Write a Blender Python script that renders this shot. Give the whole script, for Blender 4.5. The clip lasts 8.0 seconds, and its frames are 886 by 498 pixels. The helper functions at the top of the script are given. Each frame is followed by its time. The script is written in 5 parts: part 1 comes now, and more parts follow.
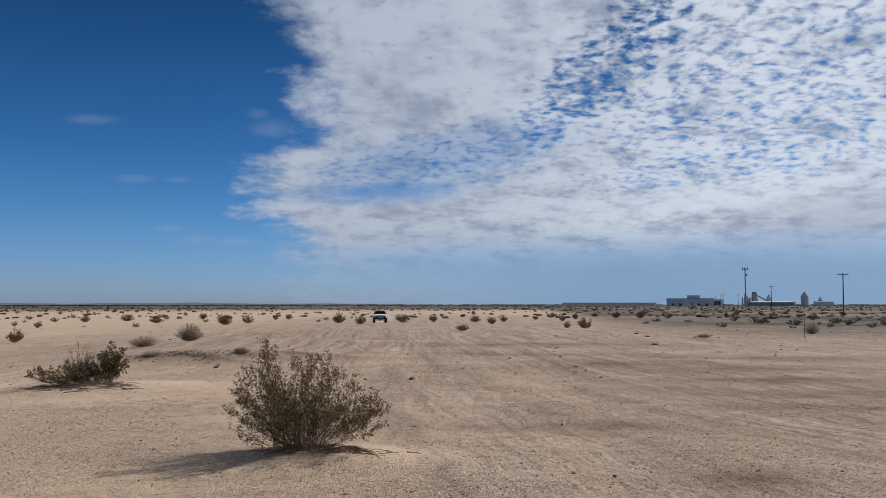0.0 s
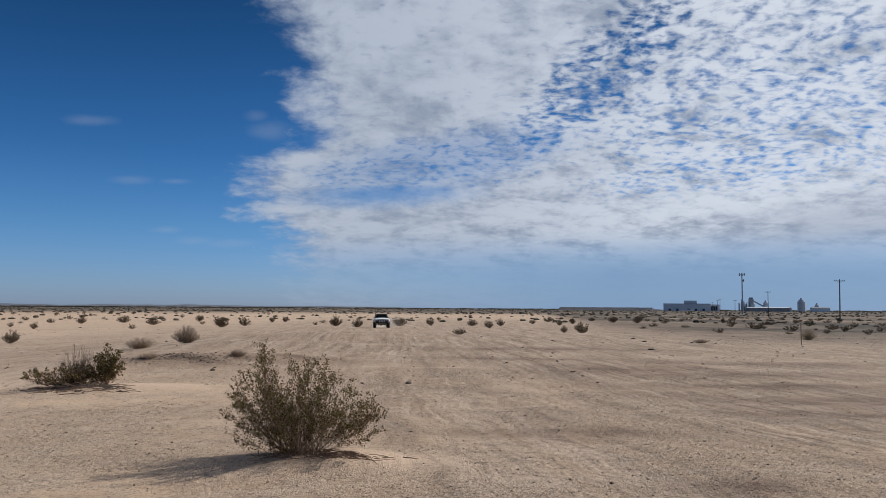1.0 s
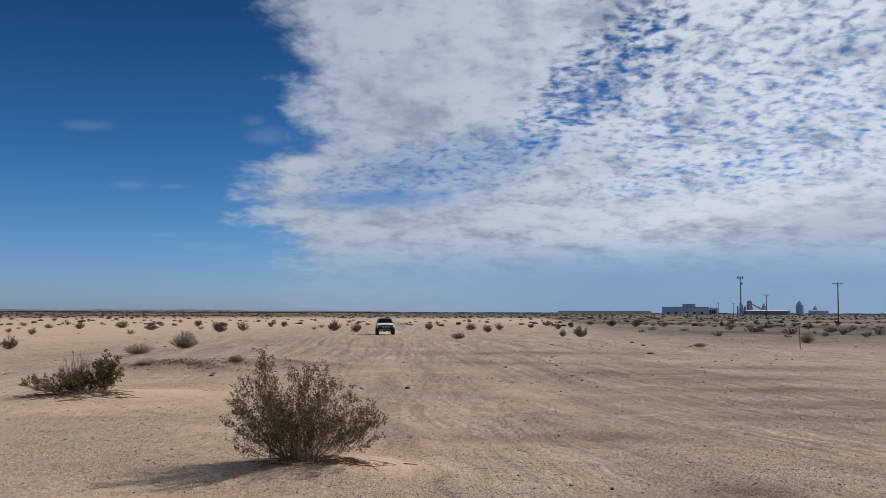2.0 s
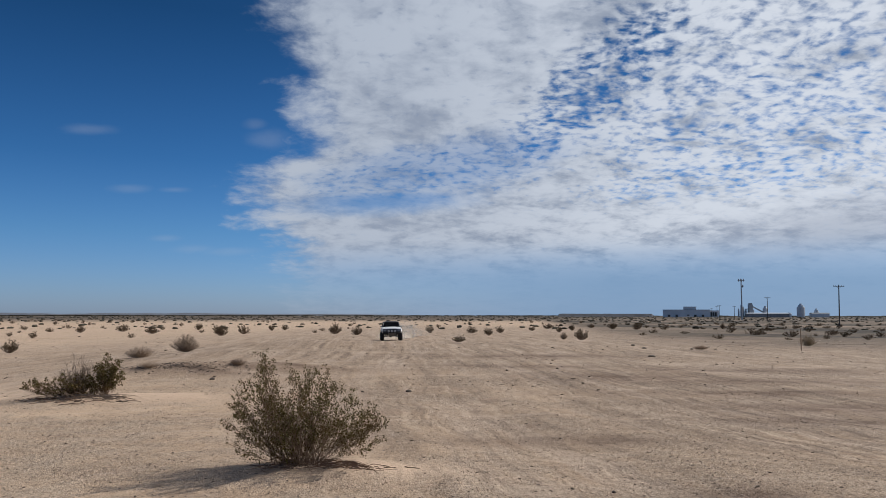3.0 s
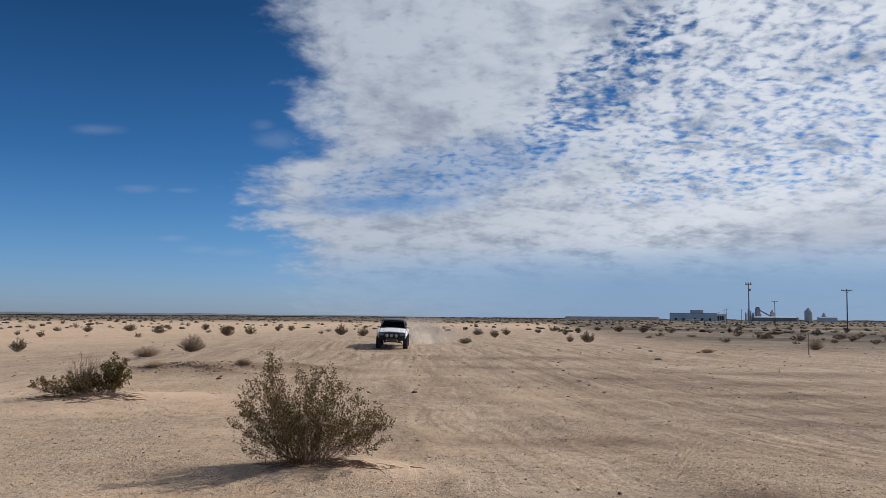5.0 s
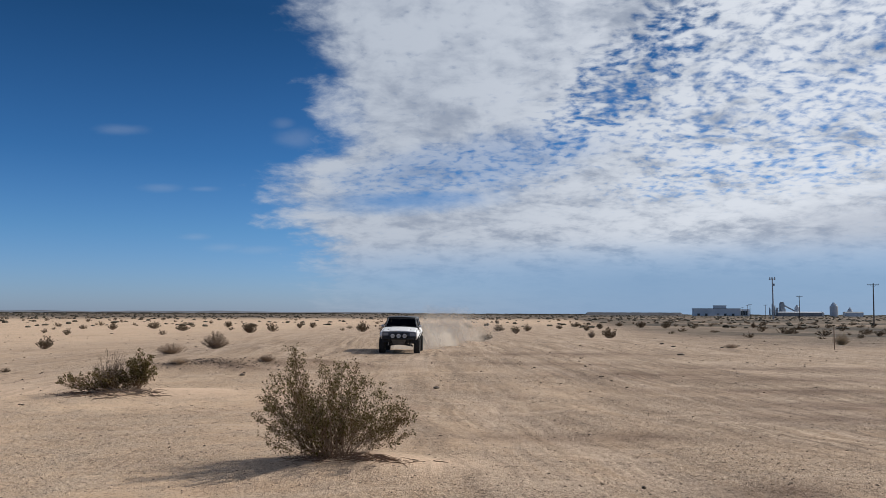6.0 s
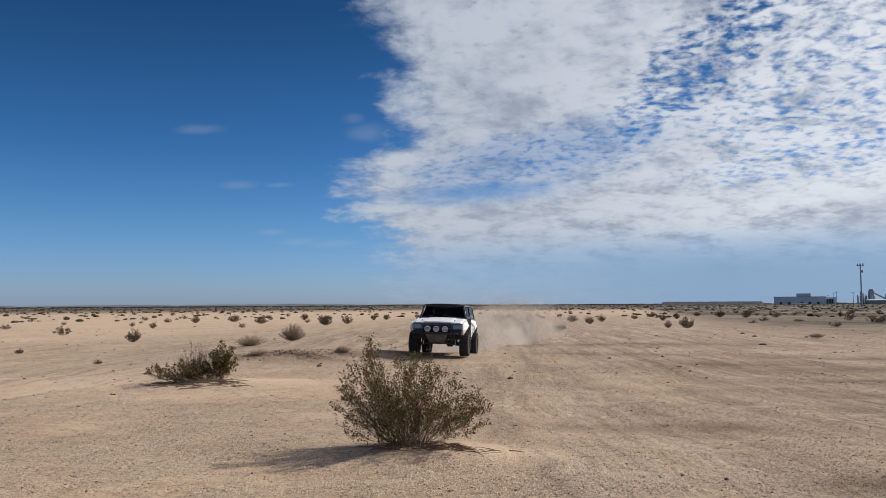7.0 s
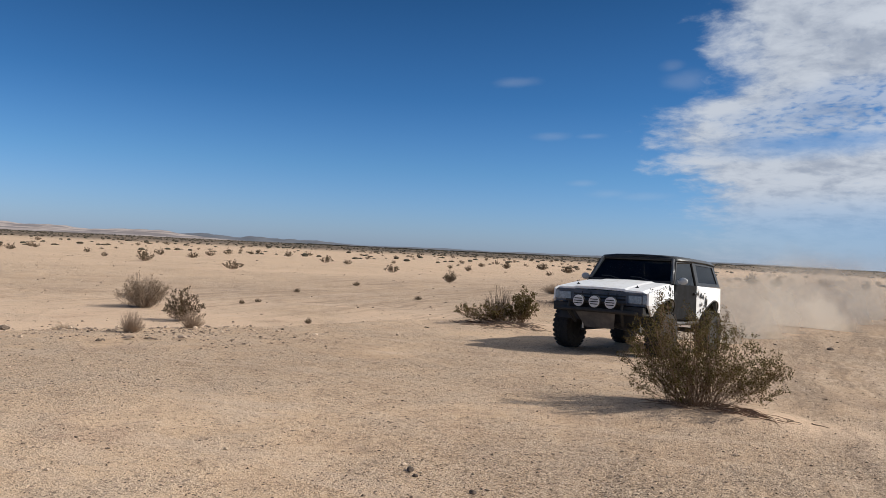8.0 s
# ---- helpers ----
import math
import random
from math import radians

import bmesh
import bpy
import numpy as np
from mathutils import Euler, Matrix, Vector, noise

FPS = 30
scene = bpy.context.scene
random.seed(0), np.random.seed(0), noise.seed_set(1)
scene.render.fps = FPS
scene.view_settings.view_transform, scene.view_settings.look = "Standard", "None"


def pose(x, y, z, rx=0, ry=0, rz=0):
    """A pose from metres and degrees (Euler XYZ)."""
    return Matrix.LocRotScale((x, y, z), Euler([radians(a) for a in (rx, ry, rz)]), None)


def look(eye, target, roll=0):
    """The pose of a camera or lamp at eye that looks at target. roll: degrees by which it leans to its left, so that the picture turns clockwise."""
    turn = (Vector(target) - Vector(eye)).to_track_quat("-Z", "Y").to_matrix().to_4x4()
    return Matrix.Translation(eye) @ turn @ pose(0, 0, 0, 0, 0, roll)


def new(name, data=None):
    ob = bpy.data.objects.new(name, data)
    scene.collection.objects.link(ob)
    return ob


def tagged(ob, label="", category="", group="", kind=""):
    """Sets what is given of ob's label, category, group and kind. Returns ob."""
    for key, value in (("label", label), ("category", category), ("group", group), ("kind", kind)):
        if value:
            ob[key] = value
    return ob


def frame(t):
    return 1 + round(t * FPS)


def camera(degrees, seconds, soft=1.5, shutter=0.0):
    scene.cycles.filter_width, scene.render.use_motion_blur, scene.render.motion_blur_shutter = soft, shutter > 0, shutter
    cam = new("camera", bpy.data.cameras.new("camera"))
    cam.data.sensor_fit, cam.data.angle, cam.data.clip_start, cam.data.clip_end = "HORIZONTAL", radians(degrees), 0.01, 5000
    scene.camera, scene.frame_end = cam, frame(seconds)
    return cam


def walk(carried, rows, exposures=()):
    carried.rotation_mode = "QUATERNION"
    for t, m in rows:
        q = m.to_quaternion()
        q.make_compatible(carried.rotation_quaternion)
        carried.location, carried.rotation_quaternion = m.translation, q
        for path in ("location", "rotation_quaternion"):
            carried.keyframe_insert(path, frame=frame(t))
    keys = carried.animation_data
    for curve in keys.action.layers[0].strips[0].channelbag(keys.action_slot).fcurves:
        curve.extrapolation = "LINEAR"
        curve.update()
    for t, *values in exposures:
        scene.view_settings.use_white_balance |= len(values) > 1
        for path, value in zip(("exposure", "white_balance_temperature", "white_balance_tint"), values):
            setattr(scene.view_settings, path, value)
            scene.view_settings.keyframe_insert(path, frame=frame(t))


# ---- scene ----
from mathutils.geometry import tessellate_polygon

# ---------------------------------------------------------------- camera
EYE = 1.6
cam = camera(59.5, 8.0, soft=0.75)


def eye_pose(x, y, z, yaw, pitch, roll):
    return pose(x, y, EYE + z, 0, 0, yaw) @ pose(0, 0, 0, pitch) @ pose(0, 0, 0, 0, roll) @ pose(0, 0, 0, 90)


ROWS = [
    (0.0, 0.000, 0.000, 0.000, -0.01, 4.07, 0.04),
    (0.5, 0.004, 0.004, 0.010, -0.11, 4.10, -0.33),
    (1.0, -0.007, 0.004, 0.020, -0.20, 4.33, -0.35),
    (1.5, -0.016, 0.002, 0.035, -0.30, 4.50, -0.24),
    (3.0, -0.023, -0.001, 0.040, -0.27, 4.86, -0.07),
    (3.5, -0.022, -0.003, 0.033, -0.19, 4.94, -0.19),
    (4.0, -0.026, -0.004, 0.027, -0.24, 5.00, -0.25),
    (5.5, -0.031, -0.005, 0.012, 0.81, 4.97, -0.44),
    (6.0, -0.043, -0.008, -0.002, 1.72, 4.73, -0.20),
    (6.5, -0.051, -0.008, -0.014, 3.04, 4.51, 0.08),
    (7.0, -0.055, -0.005, -0.020, 7.00, 4.10, 0.33),
    (7.1, -0.043, -0.003, -0.022, 8.60, 3.87, 0.11),
    (7.2, -0.025, -0.003, -0.028, 10.45, 3.60, -0.08),
    (7.3, -0.006, -0.004, -0.034, 12.60, 3.26, -0.42),
    (7.4, 0.006, -0.007, -0.038, 14.90, 2.80, -0.85),
    (7.5, 0.018, -0.010, -0.034, 17.27, 2.30, -1.22),
    (7.6, 0.038, -0.011, -0.032, 19.82, 1.72, -1.62),
    (7.7, 0.066, -0.011, -0.033, 22.29, 1.26, -1.95),
    (7.8, 0.095, -0.011, -0.037, 24.83, 0.79, -2.28),
    (7.9, 0.122, -0.012, -0.042, 27.14, 0.39, -2.57),
    (8.0, 0.141, -0.014, -0.047, 29.47, 0.05, -2.80),
]
walk(cam, [(t, eye_pose(*r)) for t, *r in ROWS], exposures=[(0.0, -0.29, 5900, 10), (3.5, -0.27, 6000, 10), (5.5, -0.20, 6100, 10), (6.5, -0.15, 6150, 10), (7.4, -0.09, 6200, 10), (8.0, -0.01, 6250, 10)])

# ---------------------------------------------------------------- light
SUN_AZ, SUN_EL = radians(61), radians(35)  # azimuth to the right of straight ahead (+y)


class Nodes:
    """A small helper to write node trees."""

    def __init__(self, tree):
        self.t = tree
        tree.nodes.clear()

    def add(self, kind, ins=(), **props):
        n = self.t.nodes.new(kind)
        for k, v in props.items():
            if k == "op":
                n.operation = v
            elif k == "sky":
                n.sky_type = v
            elif k == "blend":
                n.blend_type = v
            elif k == "feature":
                n.feature = v
            elif k == "dims":
                n.noise_dimensions = v
            elif k == "attr":
                n.attribute_name = v
            elif k == "uv":
                n.uv_map = v
            elif k == "dtype":
                n.data_type = v
        for k, v in dict(ins).items():
            sock = n.inputs[k]
            if isinstance(v, bpy.types.NodeSocket):
                self.t.links.new(v, sock)
            else:
                sock.default_value = v
        return n

    def math(self, op, a, b=0.0, c=0.0):
        return self.add("ShaderNodeMath", {0: a, 1: b, 2: c}, op=op).outputs[0]

    def vec(self, op, a, b=(0, 0, 0)):
        return self.add("ShaderNodeVectorMath", {0: a, 1: b}, op=op).outputs[0]

    def step(self, x, lo, hi, a=0.0, b=1.0):
        n = self.add("ShaderNodeMapRange", {"Value": x, "From Min": lo, "From Max": hi, "To Min": a, "To Max": b})
        n.interpolation_type = "SMOOTHSTEP"
        return n.outputs[0]

    def mix(self, fac, a, b, blend="MIX"):
        n = self.add("ShaderNodeMix", dtype="RGBA")
        n.blend_type = blend
        for i, v in ((0, fac), (6, a), (7, b)):
            if isinstance(v, bpy.types.NodeSocket):
                self.t.links.new(v, n.inputs[i])
            else:
                n.inputs[i].default_value = v if i == 0 else (*v[:3], 1)
        return n.outputs[2]

    def noise(self, vec, scale, detail=3.0, rough=0.55, dist=0.0):
        return self.add("ShaderNodeTexNoise", {"Vector": vec, "Scale": scale, "Detail": detail, "Roughness": rough, "Distortion": dist}).outputs[0]

    def combine(self, x, y, z=0.0):
        return self.add("ShaderNodeCombineXYZ", {0: x, 1: y, 2: z}).outputs[0]


def make_world():
    """Deep blue desert sky with a sheet of high broken cloud that ends in a ragged edge."""
    w = bpy.data.worlds.new("sky")
    scene.world = w
    w.use_nodes = True
    k = Nodes(w.node_tree)
    sky = k.add("ShaderNodeTexSky", sky="NISHITA")
    sky.sun_disc = False
    sky.sun_elevation, sky.sun_rotation = SUN_EL, SUN_AZ
    sky.air_density, sky.dust_density, sky.ozone_density = 1.0, 0.4, 3.0
    d = k.add("ShaderNodeTexCoord").outputs["Generated"]
    s = k.add("ShaderNodeSeparateXYZ", {0: d})
    z = s.outputs[2]
    deg = 180 / math.pi
    az = k.math("MULTIPLY", k.math("ARCTAN2", s.outputs[0], s.outputs[1]), deg)
    el = k.math("MULTIPLY", k.math("ARCSINE", z), deg)
    # the sheet's own level, seen over a curved earth
    lift = k.math("ADD", k.math("MAXIMUM", z, 0.0), 0.24)
    p = k.combine(k.math("DIVIDE", s.outputs[0], lift), k.math("DIVIDE", s.outputs[1], lift))
    warp = k.add("ShaderNodeTexNoise", {"Vector": p, "Scale": 4.0, "Detail": 3.0})
    shift = k.add("ShaderNodeVectorMath", {0: k.vec("SUBTRACT", warp.outputs[1], (0.5, 0.5, 0.5)), "Scale": 0.09}, op="SCALE").outputs[0]
    q = k.vec("ADD", p, shift)
    lump = k.noise(q, 4.2, 6.0, 0.58)
    puff = k.noise(q, 33.0, 3.0, 0.50)
    turned = k.add("ShaderNodeMapping", {"Vector": q, "Rotation": (0, 0, radians(20)), "Scale": (0.75, 1.25, 1)}).outputs[0]
    ripple = k.noise(turned, 34.0, 3.0, 0.5)
    fleece = k.noise(q, 10.0, 6.0, 0.62)

    def blob(caz, cel, raz, rel, turn=0.0, edge=(1.25, 0.45)):
        """A soft patch of sky round a direction (degrees)."""
        c, sn = math.cos(radians(turn)), math.sin(radians(turn))
        da, de = k.math("SUBTRACT", az, caz), k.math("SUBTRACT", el, cel)
        u = k.math("DIVIDE", k.math("ADD", k.math("MULTIPLY", da, c), k.math("MULTIPLY", de, sn)), raz)
        v = k.math("DIVIDE", k.math("SUBTRACT", k.math("MULTIPLY", de, c), k.math("MULTIPLY", da, sn)), rel)
        r = k.math("SQRT", k.math("ADD", k.math("MULTIPLY", u, u), k.math("MULTIPLY", v, v)))
        r = k.math("ADD", r, k.math("MULTIPLY", k.math("SUBTRACT", fleece, 0.5), 1.1))
        return k.step(r, edge[1], edge[0], 1.0, 0.0)

    # ragged edge: its azimuth changes with height
    ramp = k.add("ShaderNodeValToRGB", {0: k.math("DIVIDE", el, 50.0)})
    stops = [(0.0, -11.5), (3.5, -12.5), (5.4, -12.2), (6.4, -14.2), (9.0, -15.2), (10.6, -13.8), (12.2, -10.2), (14.5, -11.0), (17.0, -11.6), (21.0, -13.2), (26.0, -16.0), (50.0, -24.0)]
    cr = ramp.color_ramp
    while len(cr.elements) < len(stops):
        cr.elements.new(0.5)
    for e, (h, a) in zip(cr.elements, stops):
        e.position = h / 50
        g = (a + 40) / 40
        e.color = (g, g, g, 1)
    edge = k.math("SUBTRACT", k.math("MULTIPLY", ramp.outputs[0], 40.0), 40.0)
    side = k.math("SUBTRACT", az, edge)
    ragged = k.math("ADD", side, k.math("ADD", k.math("MULTIPLY", k.math("SUBTRACT", lump, 0.5), 7.0), k.math("MULTIPLY", k.math("SUBTRACT", fleece, 0.5), 8.0)))
    sheet = k.step(ragged, -0.9, 4.2)
    behind = k.step(k.math("ABSOLUTE", az), 110.0, 150.0, 1.0, 0.3)
    sheet = k.math("MULTIPLY", sheet, behind)
    # where the sheet breaks into puffs and lets the blue through
    band = blob(12.0, 17.0, 11.0, 3.2, 38)
    reach = blob(24.0, 15.0, 16.0, 9.0, 0, (1.3, 0.5))
    shelf = blob(0.0, 10.8, 11.0, 2.3, 10)
    low = blob(20.0, 9.6, 12.0, 1.8, 8)
    gap = blob(-4.5, 8.3, 6.8, 0.95, 3, (1.5, 0.15))
    loose = k.math("MAXIMUM", k.math("MULTIPLY", band, 1.0), k.math("MULTIPLY", reach, 0.70))
    loose = k.math("MAXIMUM", loose, k.math("MAXIMUM", k.math("MULTIPLY", shelf, 0.66), k.math("MULTIPLY", low, 0.75)))
    grain = k.math("ADD", k.math("MULTIPLY", puff, 0.55), k.math("ADD", k.math("MULTIPLY", ripple, 0.30), k.math("MULTIPLY", fleece, 0.15)))
    flat = k.step(el, 9.5, 6.5, 0.0, 0.24)
    loose = k.math("MULTIPLY", loose, k.step(el, 6.8, 8.6))
    lo = k.math("SUBTRACT", k.math("ADD", 0.08, k.math("MULTIPLY", loose, 0.31)), flat)
    hi = k.math("ADD", 0.46, k.math("MULTIPLY", loose, 0.15))
    cover = k.add("ShaderNodeMapRange", {"Value": grain, "From Min": lo, "From Max": hi})
    cover.interpolation_type = "SMOOTHSTEP"
    amount = k.math("MULTIPLY", k.math("MULTIPLY", sheet, cover.outputs[0]), k.math("SUBTRACT", 1.0, k.math("MAXIMUM", k.math("MULTIPLY", gap, 0.72), k.math("MULTIPLY", shelf, 0.38))))
    # stray wisps in the clear part
    wisps = blob(-24.6, 12.4, 1.6, 0.35, 4, (1.4, 0.1))
    for wa, we, wr, wh in ((-22.0, 8.6, 1.3, 0.3), (-19.0, 8.7, 1.0, 0.2), (-17.6, 4.6, 1.5, 0.3), (-15.0, 4.5, 2.0, 0.3), (-19.5, 5.3, 1.0, 0.25), (-12.6, 12.6, 1.6, 0.7), (-13.6, 13.6, 0.8, 0.4)):
        wisps = k.math("MAXIMUM", wisps, blob(wa, we, wr, wh, 3, (1.4, 0.1)))
    amount = k.math("MAXIMUM", amount, k.math("MULTIPLY", wisps, 0.14))
    amount = k.math("MULTIPLY", amount, k.step(el, 1.5, 5.6, 0.2, 1.0))
    # thick parts are grey below, thin parts bright
    bulk = k.math("ADD", k.math("MULTIPLY", lump, 0.55), k.math("ADD", k.math("MULTIPLY", fleece, 0.33), k.math("MULTIPLY", puff, 0.12)))
    cloud = k.mix(k.step(bulk, 0.36, 0.58), (3.6, 4.0, 4.75), (5.6, 5.95, 6.5))
    glow = k.step(az, -8.0, 26.0)
    cloud = k.mix(k.math("MULTIPLY", glow, k.step(bulk, 0.36, 0.56)), cloud, (8.3, 8.45, 8.7))
    veil = blob(27.0, 5.5, 12.0, 2.6, 6, (1.3, 0.2))
    cloud = k.mix(k.math("MULTIPLY", veil, 0.55), cloud, (4.2, 4.55, 5.3))
    tone = k.add("ShaderNodeValToRGB", {0: z})
    for i, (h, c) in enumerate(((0.0, (0.62, 0.80, 1.32)), (0.05, (0.52, 0.74, 1.18)), (0.10, (0.40, 0.67, 1.02)), (0.19, (0.235, 0.505, 0.80)), (0.36, (0.12, 0.312, 0.49)), (1.0, (0.12, 0.28, 0.46)))):
        e = tone.color_ramp.elements[i] if i < 1 else tone.color_ramp.elements.new(h) if i < 5 else tone.color_ramp.elements[-1]
        e.position, e.color = h, (*c, 1)
    blue = k.mix(1.0, sky.outputs[0], tone.outputs[0], "MULTIPLY")
    col = k.mix(amount, blue, cloud)
    # thin grey haze low down on the sun's side
    haze = k.math("MULTIPLY", k.step(el, 6.5, 2.0, 0.0, 0.85), k.step(az, -16.0, 14.0))
    col = k.mix(haze, col, (2.6, 3.9, 5.6))
    bg = k.add("ShaderNodeBackground", {0: col, 1: 0.10})
    k.add("ShaderNodeOutputWorld", {0: bg.outputs[0]})


make_world()
sun = new("sun", bpy.data.lights.new("sun", "SUN"))
sun.data.energy, sun.data.angle, sun.data.color = 4.4, radians(0.55), (1.0, 0.93, 0.83)
way = Vector((math.sin(SUN_AZ) * math.cos(SUN_EL), math.cos(SUN_AZ) * math.cos(SUN_EL), math.sin(SUN_EL)))
sun.matrix_world = look(way * 50, (0, 0, 0))

# ---------------------------------------------------------------- materials


def material(name, build):
    m = bpy.data.materials.new(name)
    m.use_nodes = True
    k = Nodes(m.node_tree)
    k.add("ShaderNodeOutputMaterial", {0: build(k)})
    return m


def coords(k):
    return k.add("ShaderNodeTexCoord").outputs["Object"]


def rand(k):
    return k.add("ShaderNodeObjectInfo").outputs["Random"]


def island(k):
    return k.add("ShaderNodeNewGeometry").outputs["Random Per Island"]


def surface(k, color, rough=0.8, metal=0.0, bump=None, strength=0.3, dist=0.01, coat=0.0, spec=0.5):
    ins = {"Base Color": color if isinstance(color, bpy.types.NodeSocket) else (*color, 1), "Roughness": rough, "Metallic": metal, "Coat Weight": coat}
    n = k.add("ShaderNodeBsdfPrincipled", {**ins, "Specular IOR Level": spec})
    if bump is not None:
        b = k.add("ShaderNodeBump", {"Height": bump, "Strength": strength, "Distance": dist})
        k.t.links.new(b.outputs[0], n.inputs["Normal"])
    return n.outputs[0]


def ground_mat(k):
    c = coords(k)
    sand = k.add("ShaderNodeAttribute", attr="sand").outputs["Fac"]
    gravel = k.add("ShaderNodeAttribute", attr="gravel").outputs["Fac"]
    scrub = k.add("ShaderNodeAttribute", attr="scrub").outputs["Fac"]
    worn = k.add("ShaderNodeAttribute", attr="worn").outputs["Fac"]
    track = k.add("ShaderNodeUVMap", uv="track").outputs[0]
    s = k.add("ShaderNodeSeparateXYZ", {0: track})
    wobble = k.math("MULTIPLY", k.noise(c, 0.5, 3.0), 0.8)
    across = k.math("ADD", s.outputs[0], wobble)
    lanes = k.noise(k.combine(k.math("MULTIPLY", across, 0.9), k.math("MULTIPLY", s.outputs[1], 0.05)), 1.0, 6.0, 0.68)
    ruts = k.noise(k.combine(k.math("MULTIPLY", across, 4.0), k.math("MULTIPLY", s.outputs[1], 0.10)), 1.0, 4.0, 0.62)
    big = k.noise(c, 0.14, 6.0, 0.62)
    mid = k.noise(c, 1.1, 6.0, 0.68)
    small = k.noise(c, 7.0, 5.0, 0.72)
    coarse = k.add("ShaderNodeTexVoronoi", {"Vector": c, "Scale": 16.0, "Randomness": 1.0})
    base = k.mix(k.step(big, 0.32, 0.68), (0.54, 0.368, 0.23), (0.66, 0.465, 0.30))
    base = k.mix(k.step(mid, 0.40, 0.68, 0.0, 0.65), base, (0.60, 0.455, 0.325))
    base = k.mix(k.step(mid, 0.46, 0.30, 0.0, 0.55), base, (0.30, 0.215, 0.155))
    base = k.mix(k.math("MULTIPLY", worn, 0.80), base, (0.285, 0.198, 0.129))
    base = k.mix(k.math("MULTIPLY", sand, 0.9), base, (0.66, 0.475, 0.33))
    red = k.step(k.noise(c, 0.42, 4.0, 0.6), 0.58, 0.70, 0.0, 0.45)
    base = k.mix(red, base, (0.40, 0.25, 0.17))
    # beaten lanes and ruts; pale crests and dark hollows also paint in relief shade
    base = k.mix(k.math("MULTIPLY", worn, k.step(lanes, 0.50, 0.58, 0.0, 0.8)), base, (0.50, 0.375, 0.275))
    base = k.mix(k.math("MULTIPLY", worn, k.step(lanes, 0.455, 0.40, 0.0, 0.8)), base, (0.175, 0.122, 0.084))
    base = k.mix(k.math("MULTIPLY", worn, k.step(ruts, 0.53, 0.61, 0.0, 0.75)), base, (0.60, 0.45, 0.315))
    base = k.mix(k.math("MULTIPLY", worn, k.step(ruts, 0.45, 0.38, 0.0, 0.7)), base, (0.165, 0.115, 0.08))
    # grit: every grain has its own tone
    tone = k.noise(c, 46.0, 3.0, 0.75)
    tone2 = k.noise(k.vec("ADD", c, (13.7, 5.1, 0.0)), 62.0, 3.0, 0.75)
    tone3 = k.add("ShaderNodeSeparateColor", {0: coarse.outputs["Color"]}).outputs[0]
    patch = k.step(k.math("ADD", k.math("MULTIPLY", mid, 0.7), k.math("MULTIPLY", gravel, 0.6)), 0.41, 0.82, 0.22, 1.0)
    patch = k.math("MULTIPLY", patch, k.math("SUBTRACT", 1.0, k.math("MULTIPLY", sand, 0.8)))
    base = k.mix(k.math("MULTIPLY", patch, k.step(tone, 0.56, 0.62, 0.0, 0.88)), base, (0.135, 0.094, 0.067))
    base = k.mix(k.math("MULTIPLY", patch, k.step(tone2, 0.53, 0.62, 0.0, 0.85)), base, (0.74, 0.60, 0.47))
    base = k.mix(k.math("MULTIPLY", patch, k.step(tone2, 0.40, 0.33, 0.0, 0.75)), base, (0.14, 0.10, 0.073))
    # single grains of gravel
    grains = k.add("ShaderNodeTexVoronoi", {"Vector": c, "Scale": 58.0, "Randomness": 1.0})
    grain_tone = k.add("ShaderNodeSeparateColor", {0: grains.outputs["Color"]}).outputs[0]
    body = k.math("MULTIPLY", patch, k.step(grains.outputs["Distance"], 0.62, 0.40))
    base = k.mix(k.math("MULTIPLY", body, k.step(grain_tone, 0.80, 0.85, 0.0, 0.85)), base, (0.105, 0.070, 0.048))
    base = k.mix(k.math("MULTIPLY", body, k.step(grain_tone, 0.34, 0.26, 0.0, 0.75)), base, (0.78, 0.59, 0.42))
    lone = k.math("MULTIPLY", k.step(tone3, 0.96, 0.98), k.step(coarse.outputs["Distance"], 0.38, 0.28))
    base = k.mix(k.math("MULTIPLY", lone, 0.85), base, (0.09, 0.066, 0.05))
    dry = k.math("SUBTRACT", 1.0, k.math("MULTIPLY", sand, 0.8))
    clumps = k.noise(c, 5.5, 4.0, 0.7)
    base = k.mix(k.math("MULTIPLY", dry, k.step(clumps, 0.57, 0.67, 0.0, 0.30)), base, (0.19, 0.135, 0.098))
    lumps = k.noise(k.vec("ADD", c, (3.1, 8.7, 0.0)), 17.0, 4.0, 0.72)
    base = k.mix(k.math("MULTIPLY", dry, k.step(lumps, 0.56, 0.63, 0.0, 0.62)), base, (0.165, 0.115, 0.08))
    base = k.mix(k.math("MULTIPLY", dry, k.step(lumps, 0.44, 0.37, 0.0, 0.5)), base, (0.66, 0.485, 0.335))
    base = k.mix(k.math("MULTIPLY", dry, k.step(clumps, 0.44, 0.34, 0.0, 0.4)), base, (0.62, 0.465, 0.325))
    broad = k.noise(k.combine(k.math("MULTIPLY", across, 1.6), k.math("MULTIPLY", s.outputs[1], 0.5)), 1.0, 5.0, 0.7)
    base = k.mix(k.math("MULTIPLY", worn, k.step(broad, 0.55, 0.66, 0.0, 0.5)), base, (0.19, 0.14, 0.105))
    trails = k.noise(k.add("ShaderNodeMapping", {"Vector": c, "Rotation": (0, 0, 0.7), "Scale": (0.35, 1.3, 1)}).outputs[0], 1.0, 4.0, 0.6, 0.8)
    base = k.mix(k.step(trails, 0.56, 0.66, 0.0, 0.55), base, (0.60, 0.45, 0.325))
    stain = k.add("ShaderNodeAttribute", attr="stain").outputs["Fac"]
